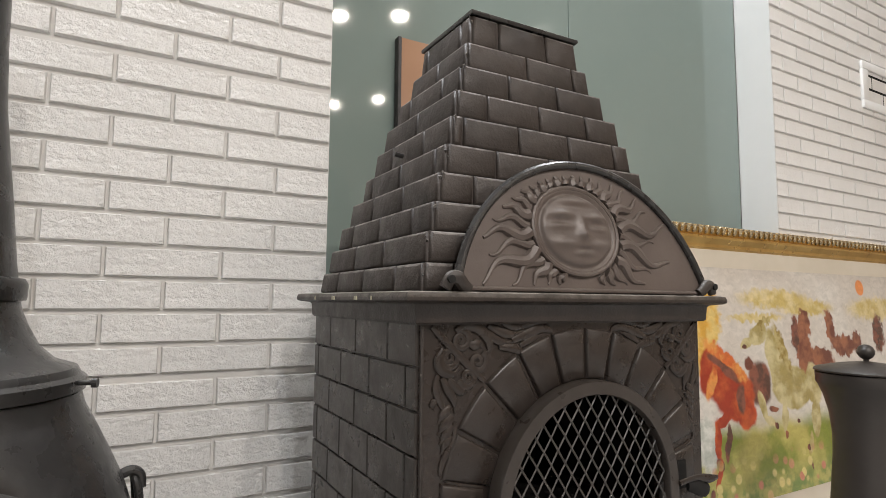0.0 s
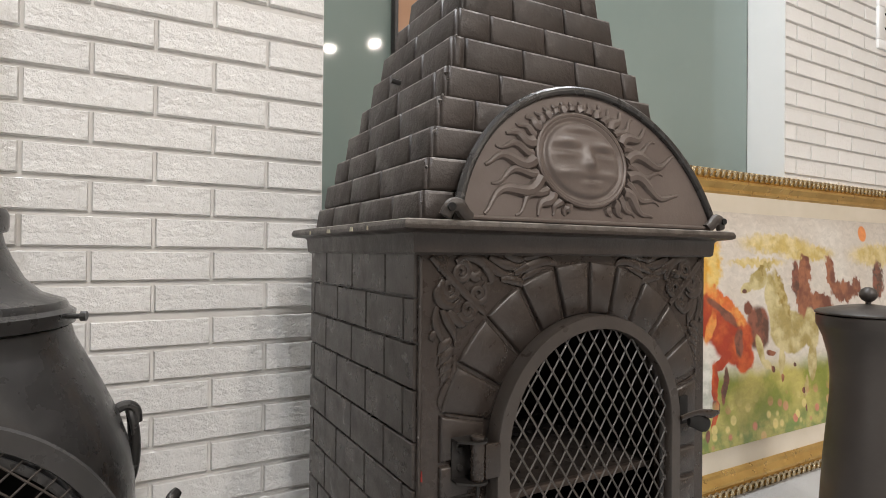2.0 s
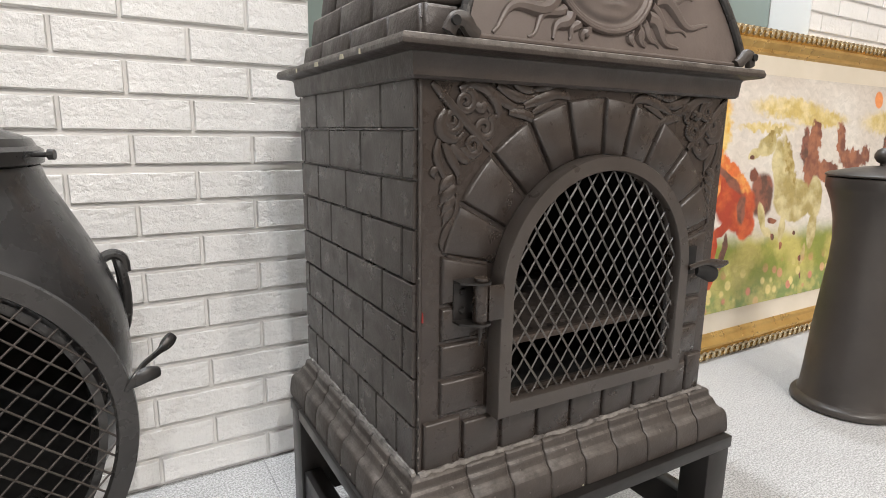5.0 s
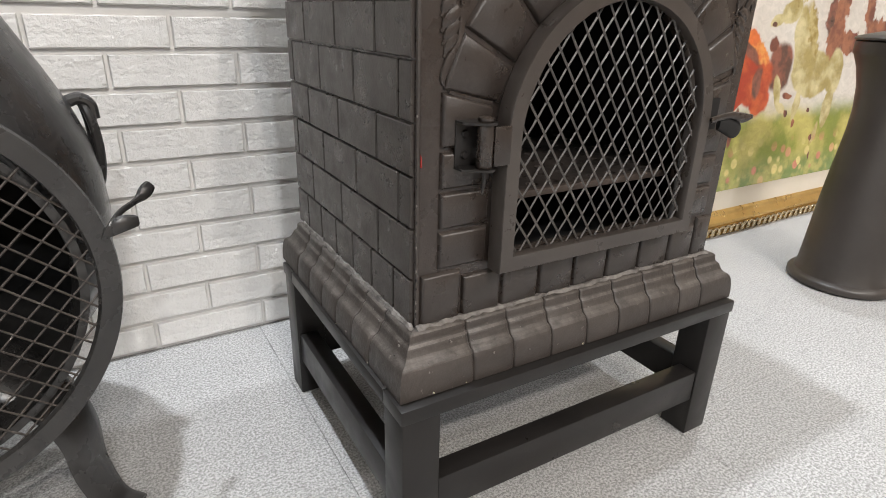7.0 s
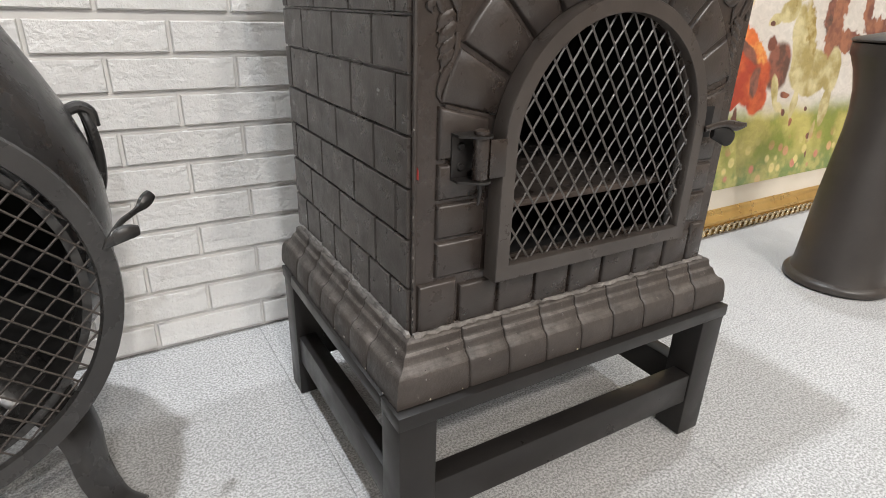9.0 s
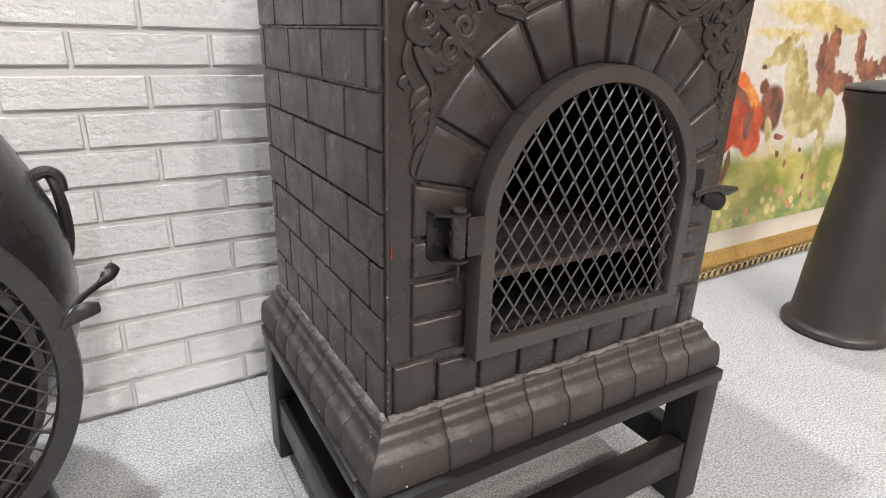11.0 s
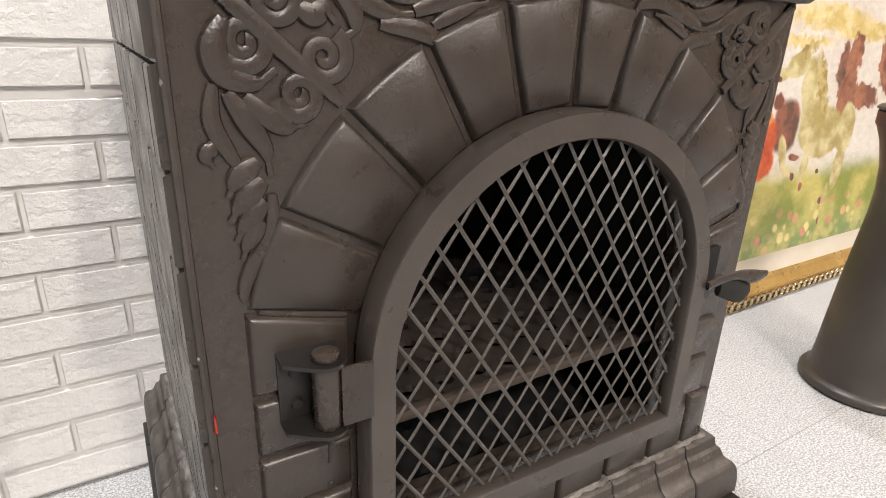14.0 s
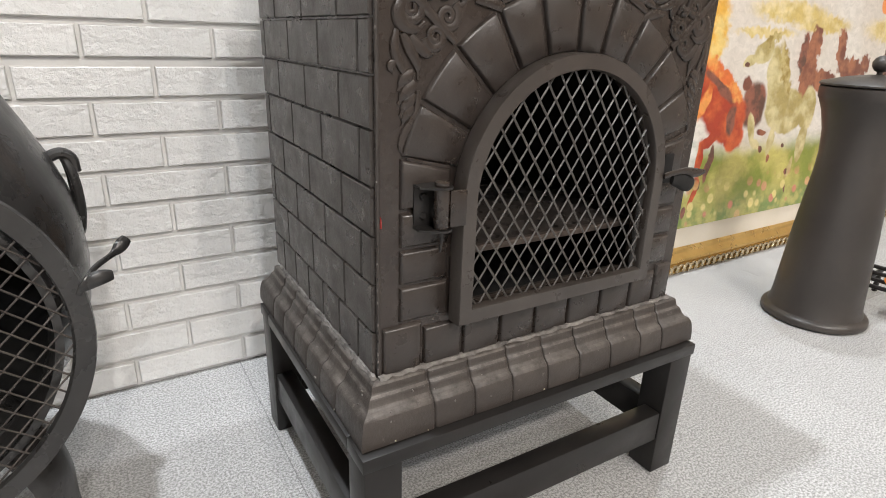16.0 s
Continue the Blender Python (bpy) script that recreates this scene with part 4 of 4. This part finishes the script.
for cy, cl in ((0.205, 0.015), (0.115, 0.012), (0.065, 0.004), (0.30, 0.004)):
    part("ledge_chip", slab([(-0.0343, cy + cl, 0.7535), (-0.0343, cy, 0.7532), (-0.0343, cy + cl * 0.1, 0.7585), (-0.0343, cy + cl * 0.85, 0.7588)], (-1, 0, 0), 0.0009, 0.0003), CHIP, stove, "pale chipped paint")

# hood of stepped brick courses
COURSES = [(0.764, -0.001), (0.7985, 0.006), (0.838, 0.017), (0.877, 0.030), (0.918, 0.045), (0.961, 0.0625), (1.005, 0.0775), (1.047, 0.0905), (1.091, 0.108), (1.135, 0.1255), (1.185, 0.1400)]
HD = D - 0.012
KY = 0.125 / 0.15


def hood_ring(inset, z):
    return [Vector((inset, inset * KY, z)), Vector((W - inset, inset * KY, z)), Vector((W - inset, HD - inset * KY, z)), Vector((inset, HD - inset * KY, z))]


bm = bmesh.new()
last = None
for (za, ia), (zb, ib) in zip(COURSES, COURSES[1:]):
    step = (ib - ia) - 0.0045
    for z, i in ((za, ia + step + 0.0016), (zb - 0.001, ib + 0.0016)):
        r = [bm.verts.new(p) for p in hood_ring(i, z)]
        if last:
            for k in range(4):
                bm.faces.new((last[k], last[(k + 1) % 4], r[(k + 1) % 4], r[k]))
        last = r
bm.faces.new(last)
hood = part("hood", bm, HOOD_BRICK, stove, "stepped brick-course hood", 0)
for n, ((za, ia), (zb, ib)) in enumerate(zip(COURSES, COURSES[1:])):
    step = (ib - ia) - 0.0045
    low, top = hood_ring(ia + step + 0.0016, za + 0.0006), hood_ring(ib + 0.0016, zb - 0.0006)
    for k in range(4):
        A, B, C, E = low[k], low[(k + 1) % 4], top[(k + 1) % 4], top[k]
        length = (B - A).length
        nrm = (B - A).cross(E - A).normalized()
        size = 0.0945 if k % 2 == 0 else 0.112
        joint = (0.0935 if n % 2 else 0.140) if k % 2 == 0 else (0.027 if n % 2 else 0.075)
        left = ib if k % 2 == 0 else ib * KY
        first = ((HD - joint if k == 3 else joint) - left) % size
        first += size if first < 0.016 else 0
        stops = [0.0] + [first + size * q for q in range(9) if first + size * q < length - 0.018] + [length]
        for a, c in zip(stops, stops[1:]):
            fa, fc = a / length, c / length
            ga, gc = (0.0 if a == 0 else 0.0011 / length), (0.0 if c == length else 0.0011 / length)
            pts = [A.lerp(B, fa + ga), A.lerp(B, fc - gc), E.lerp(C, fc - gc), E.lerp(C, fa + ga)]
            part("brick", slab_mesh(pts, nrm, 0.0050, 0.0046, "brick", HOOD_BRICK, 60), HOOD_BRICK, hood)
rng = random.Random(5)
for (za, ia), (zb, ib) in zip(COURSES, COURSES[1:]):
    for k in range(5):
        t = rng.random()
        i = ib - 0.0020
        p = Vector((i + rng.uniform(-0.001, 0.010) * (k % 2), i * KY + rng.uniform(-0.001, 0.010) * (1 - k % 2), za + (zb - za) * t))
        size = rng.uniform(0.0010, 0.0026)
        part("crumb", sweep([p, p + Vector((rng.uniform(-1, 1), rng.uniform(-1, 1), rng.uniform(-1, 1))) * size * 1.5], lambda t, w=size: w * (1 - 0.5 * t), 0.8, 6, (0.3, 0.5, 0.2)), CRUST if k % 2 else MANTEL_IRON, hood)
part("side_bolt", sweep([(0.066, 0.198, 0.975), (0.052, 0.198, 0.977)], 0.004, 1, 10, (0, 0, 1)), IRON_DARK, hood, "small bolt head")
ci, cz = 0.140, 1.1855
cap = part("cap", loft(ci, ci * KY - 0.002, W - ci, HD - ci * KY + 0.002, [(-0.01, cz), (0.003, cz), (0.004, cz + 0.002), (0.004, cz + 0.006), (0.002, cz + 0.0075)], closed=True), IRON_DARK, stove, "flat dark cap plate")
part("cap_knob", lathe([(0.014, cz + 0.007), (0.0155, cz + 0.016), (0.013, cz + 0.023), (0.006, cz + 0.028), (0, cz + 0.029)], 24, centre=(W / 2 - 0.01, HD / 2)), IRON_DARK, cap, "rounded cap knob")

# sun plaque standing on the mantel
SCX, SCZ, SR, SY = 0.2585, 0.7215, 0.226, -0.016
half = 0.214
edge = math.degrees(math.asin((0.778 - SCZ) / SR))
out = [Vector((SCX + half - 0.004, 0, 0.766)), Vector((SCX + half, 0, 0.774))] + [Vector((SCX + SR * math.cos(radians(edge + (180 - 2 * edge) * i / 48)), 0, SCZ + SR * math.sin(radians(edge + (180 - 2 * edge) * i / 48)))) for i in range(49)] + [Vector((SCX - half, 0, 0.774)), Vector((SCX - half + 0.004, 0, 0.766))]
bm = bmesh.new()
fv = [bm.verts.new(p + Vector((0, SY, 0))) for p in out]
bv = [bm.verts.new(p + Vector((0, SY + 0.007, 0))) for p in out]
bm.faces.new(fv)
bm.faces.new(bv[::-1])
for i in range(len(out)):
    bm.faces.new((fv[i], bv[i], bv[(i + 1) % len(out)], fv[(i + 1) % len(out)]))
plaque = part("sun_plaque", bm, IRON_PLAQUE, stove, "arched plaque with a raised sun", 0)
plaque.matrix_basis = pose(0, SY, 0.766, -10) @ pose(0, -SY, -0.766)
part("rim", sweep([p + Vector((0, SY - 0.002, 0)) for p in out[1:-1]], 0.0058, 1.0, 10), IRON_DARK, plaque, "raised dark rim")
part("foot_bead", sweep([(SCX - half + 0.004, SY - 0.001, 0.768), (SCX + half - 0.004, SY - 0.001, 0.768)], 0.003, 1, 8), IRON_PLAQUE, plaque)
DX, DZ, RX, RZ = 0.233, 0.850, 0.074, 0.061
# soft swellings of the disc: x, z, spread in x and z, height
RELIEF = [(-0.40, 0.34, 0.24, 0.09, 0.0050), (0.44, 0.30, 0.24, 0.09, 0.0050), (0.05, 0.02, 0.10, 0.24, 0.0060), (0.06, -0.14, 0.17, 0.10, 0.0050),
          (-0.44, 0.06, 0.22, 0.07, 0.0026), (0.48, 0.04, 0.22, 0.07, 0.0026), (-0.44, 0.18, 0.26, 0.08, -0.0034), (0.46, 0.16, 0.26, 0.08, -0.0034),
          (-0.34, -0.34, 0.30, 0.11, 0.0050), (0.48, -0.34, 0.30, 0.11, 0.0050), (0.08, -0.55, 0.22, 0.06, 0.0035), (0.08, -0.44, 0.18, 0.05, -0.0040),
          (0.0, 0.66, 0.40, 0.05, 0.0016), (0.0, 0.54, 0.40, 0.04, -0.0014), (0.06, -0.78, 0.30, 0.12, 0.0022)]
bm = bmesh.new()
rows = []
for i in range(41):
    q = i / 40
    ring_v = []
    for k in range(96):
        a = 2 * math.pi * k / 96
        px, pz = q * math.cos(a), q * math.sin(a)
        h = 0.013 * math.sqrt(max(0, 1 - 0.8 * q * q)) - 0.002
        h -= 0.004 * math.exp(-((q - 0.86) / 0.05) ** 2)
        for bx, bz, sx, sz, amount in RELIEF:
            h += 0.8 * amount * math.exp(-((px - bx) / sx) ** 2 - ((pz - bz) / sz) ** 2)
        ring_v.append(bm.verts.new((DX + RX * px, SY - h, DZ + RZ * pz)))
    rows.append(ring_v)
for a, c in zip(rows, rows[1:]):
    for k in range(96):
        bm.faces.new((a[k], a[(k + 1) % 96], c[(k + 1) % 96], c[k]))
bmesh.ops.remove_doubles(bm, verts=bm.verts, dist=1e-6)
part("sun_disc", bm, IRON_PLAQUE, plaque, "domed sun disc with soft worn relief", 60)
rim_pts = [(DX + RX * 1.0 * math.cos(2 * math.pi * k / 64), SY - 0.003, DZ + RZ * 1.0 * math.sin(2 * math.pi * k / 64)) for k in range(65)]
part("sun_disc_rim", sweep(rim_pts, 0.0036, 1, 8), IRON_PLAQUE, plaque)
rng = random.Random(11)
RAYS = 36
for k in range(RAYS):
    a = 2 * math.pi * (k + 0.5) / RAYS
    ca, sa = math.cos(a), math.sin(a)
    px, pz = DX + (RX + 0.006) * ca, DZ + (RZ + 0.006) * sa
    long = (0.050 if k % 2 else 0.072)
    side = 0.6 + 0.4 * abs(ca)
    long *= (0.60 + 0.85 * abs(ca) ** 1.1)
    if sa < -0.3:
        long = min(long, (pz - 0.776) / max(0.2, -sa))
    d = math.hypot(px + ca * long - SCX, pz + sa * long - SCZ)
    while d > SR - 0.014 and long > 0.012:
        long -= 0.002
        d = math.hypot(px + ca * long - SCX, pz + sa * long - SCZ)
    if long < 0.010:
        continue
    amp = 0.0042 * long / 0.05
    pts = [(px + ca * long * t - sa * amp * math.sin(7.5 * t + (k % 2) * 1.2) , SY - 0.0005, pz + sa * long * t + ca * amp * math.sin(7.5 * t + (k % 2) * 1.2)) for t in [i / 14 for i in range(15)]]
    part("ray", sweep(pts, lambda t, w=0.0066 + 0.0030 * side * (k % 2 == 0): w * (1 - 0.78 * t) + 0.0012 * math.exp(-((t - 0.4) / 0.2) ** 2), 0.9, 8), IRON_PLAQUE, plaque)
for x, s in ((SCX - half - 0.008, 1), (SCX + half + 0.004, -1)):
    br = part("bracket", sweep(smooth_path([(x - s * 0.016, SY - 0.004, 0.768), (x - s * 0.010, SY - 0.006, 0.779), (x, SY - 0.006, 0.780), (x + s * 0.008, SY - 0.005, 0.772), (x + s * 0.016, SY - 0.004, 0.767)]), lambda t: 0.0085 - 0.002 * abs(t - 0.5), 0.8, 10), IRON_DUSTY, stove, "rough cast pivot bracket")
    part("pin", sweep([(x - s * 0.012, SY - 0.014, 0.778), (x - s * 0.012, SY - 0.002, 0.778)], 0.0048, 1, 12, (0, 0, 1)), NEAR_BLACK, br)

# mesh door
bm = bmesh.new()
outer, inner = arch(DOOR_R, 56, SILL), arch(HOLE_R, 56, SILL + 0.019)
ring_sets = []
for pts, y in ((outer, -0.005), (outer, -0.0262), ([p.lerp(q, 0.06) for p, q in zip(outer, inner)], -0.028), ([p.lerp(q, 0.94) for p, q in zip(outer, inner)], -0.028), (inner, -0.0265), (inner, -0.016), ([p.lerp(q, 0.85) for p, q in zip(outer, inner)], -0.016)):
    ring_sets.append([bm.verts.new((p.x, y, p.z)) for p in pts])
n = len(outer)
for a, c in zip(ring_sets, ring_sets[1:]):
    for i in range(n):
        bm.faces.new((a[i], a[(i + 1) % n], c[(i + 1) % n], c[i]))
door = part("door", bm, IRON_DOOR, stove, "arched door frame", 40)


def in_door(x, z):
    r = HOLE_R + 0.004
    return abs(x - CX) < r and z > SILL + 0.016 and (z < SPRING or math.hypot(x - CX, z - SPRING) < r)


screen(door, in_door, CX - 0.146, CX + 0.146, SILL + 0.014, SPRING + 0.146, 0.0225, 0.033, 0.0014, -0.0185)
# hinge
HX, HZ0, HZ1 = 0.0635, 0.4735, 0.5185
hinge = part("hinge", box(0.0395, -0.0075, HZ0, 0.071, -0.005, HZ1, 0.0006), STEEL, stove, "box hinge with a pin")
for z in (HZ0 - 0.0015, HZ1 - 0.001):
    lug = bmesh.new()
    prof = [(0.0395, -0.005), (0.0395, -0.020), (0.054, -0.031)] + [(HX + 0.0115 * math.cos(radians(t)), -0.0235 + 0.0115 * math.sin(radians(t))) for t in range(-130, 40, 15)] + [(0.075, -0.005)]
    va = [lug.verts.new((x, y, z)) for x, y in prof]
    vb = [lug.verts.new((x, y, z + 0.0025)) for x, y in prof]
    lug.faces.new(va)
    lug.faces.new(vb)
    for i in range(len(prof)):
        lug.faces.new((va[i], va[(i + 1) % len(prof)], vb[(i + 1) % len(prof)], vb[i]))
    part("lug", lug, STEEL, hinge, smooth=30)
part("barrel", lathe([(0, HZ0 + 0.0015), (0.0078, HZ0 + 0.0015), (0.0084, HZ0 + 0.004), (0.0084, HZ1 - 0.004), (0.0078, HZ1 - 0.0015), (0, HZ1 - 0.0015)], 28, centre=(HX, -0.0235)), IRON, hinge, "worn round barrel")
part("pin_head", lathe([(0.0075, HZ1 + 0.0015), (0.0082, HZ1 + 0.003), (0.0078, HZ1 + 0.0055), (0.005, HZ1 + 0.0065), (0, HZ1 + 0.0068)], 24, centre=(HX, -0.0235)), IRON, hinge, "round pin head")
part("pin_tail", sweep([(HX, -0.0235, HZ0 - 0.001), (HX + 0.001, -0.0235, HZ0 - 0.012), (HX - 0.0005, -0.023, HZ0 - 0.026)], lambda t: 0.0028 - 0.0014 * t, 1, 8), STEEL, hinge)
part("arm", box(HX + 0.006, -0.0315, HZ0 + 0.003, HX + 0.026, -0.0285, HZ1 - 0.003, 0.0008), IRON, hinge)
for z in (HZ0 + 0.012, HZ1 - 0.012):
    part("screw", sweep([(0.0495, -0.0074, z), (0.0495, -0.0105, z)], lambda t: 0.0042 - 0.0012 * t, 1, 12, (0, 0, 1)), STEEL, hinge)
# latch
latch = part("latch", box(0.418, -0.0095, 0.484, 0.436, -0.005, 0.524, 0.001), NEAR_BLACK, stove, "latch with a curled lever")
part("lever", sweep(smooth_path([(0.395, -0.030, 0.501), (0.415, -0.032, 0.505), (0.432, -0.034, 0.506), (0.450, -0.036, 0.502), (0.466, -0.038, 0.503)]), lambda t: 0.0058 * (0.7 + 0.5 * math.exp(-((t - 0.75) / 0.2) ** 2)) * (1 - 0.4 * t ** 6), 0.55, 10), IRON, latch, "flattened lever")
part("tongue", sweep(smooth_path([(0.414, -0.028, 0.494), (0.430, -0.030, 0.492), (0.446, -0.030, 0.486), (0.452, -0.029, 0.480)]), lambda t: 0.0055 + 0.0065 * math.sin(math.pi * min(1, t * 0.85 + 0.05)), 0.5, 12), NEAR_BLACK, latch, "black teardrop tongue")


# ---- wall bricks, right-hand bay first ----
def courses(x0, x1, z0, z1, pitch, base, shift):
    """Left edge, length, foot and height of each brick of a stretch of wall."""
    for row in range(math.ceil((z0 - base) / pitch - 0.01), int((z1 - base) / pitch + 0.01)):
        wide = row % 10 == 0
        foot = base + row * pitch + (0.0075 if wide else 0.0042)
        high = pitch - (0.0115 if wide else 0.0078) - (0.003 if row % 10 == 9 else 0)
        first = (0.08 if row % 2 == 0 else -0.02) + shift
        k0 = math.floor((x0 - first) / BRICK)
        edges = [x0] + [first + BRICK * k for k in range(k0, k0 + 40) if x0 + 0.02 < first + BRICK * k < x1 - 0.02] + [x1]
        for a, c in zip(edges, edges[1:]):
            yield a + 0.0026, c - a - 0.0052, foot, high


def brick_wall(parent, x0, x1, z0, z1, pitch=ROW, base=0.0, shift=0.0):
    """Singly built bricks over a stretch of wall."""
    meshes = {}
    for a, l, foot, high in courses(x0, x1, z0, z1, pitch, base, shift):
        key = (round(l, 3), round(high, 4))
        if key not in meshes:
            meshes[key] = slab_mesh([(0, 0, 0), (l, 0, 0), (l, 0, high), (0, 0, high)], (0, -1, 0), 0.0095, 0.0022, "brick", WHITE_BRICK)
        part("brick", meshes[key], WHITE_BRICK, parent, m=pose(a, WALL_Y, foot))


def brick_rest(parent, x0, x1, z0, z1, pitch=ROW, base=0.0, shift=0.0):
    """The bricks past the stretch that the camera passes, in one mesh."""
    bm = bmesh.new()
    for a, l, foot, high in courses(x0, x1, z0, z1, pitch, base, shift):
        slab([(a, WALL_Y, foot), (a + l, WALL_Y, foot), (a + l, WALL_Y, foot + high), (a, WALL_Y, foot + high)], (0, -1, 0), 0.0095, 0.0022, bm)
    me = bpy.data.meshes.new("far_bricks")
    bm.to_mesh(me)
    bm.free()
    tagged(part("far_bricks", finish(me, WHITE_BRICK, 22), WHITE_BRICK, parent), kind="stuff")


brick_wall(wall_left_bay, -0.74, BAY_L, 0, 30 * ROW)
brick_rest(wall_left_bay, -2.98, -0.74, 0, 3.36)
brick_rest(wall_left_bay, -0.74, BAY_L, 30 * ROW, 3.36)
FAR = (0.0616, 0.0398, 0.1)
brick_wall(wall_right_bay, BAY_R, 3.3, FAR[1] + 15 * FAR[0], FAR[1] + 32 * FAR[0], *FAR)
brick_rest(wall_right_bay, 3.3, 4.58, FAR[1], 3.36, *FAR)
brick_rest(wall_right_bay, BAY_R, 3.3, FAR[1], FAR[1] + 15 * FAR[0], *FAR)
brick_rest(wall_right_bay, BAY_R, 3.3, FAR[1] + 32 * FAR[0], 3.36, *FAR)

# carpet tiles
tile = mesh_of(box(0, 0, -0.0095, 0.4993, 0.4993, 0.0, 0.0005), "carpet_tile", CARPET, 0)
for i in range(-4, 8):
    for j in range(-6, 2):
        part("carpet_tile", tile, CARPET, floor, m=pose(0.27 + 0.5 * i, 0.705 + 0.5 * j - 0.0, 0))
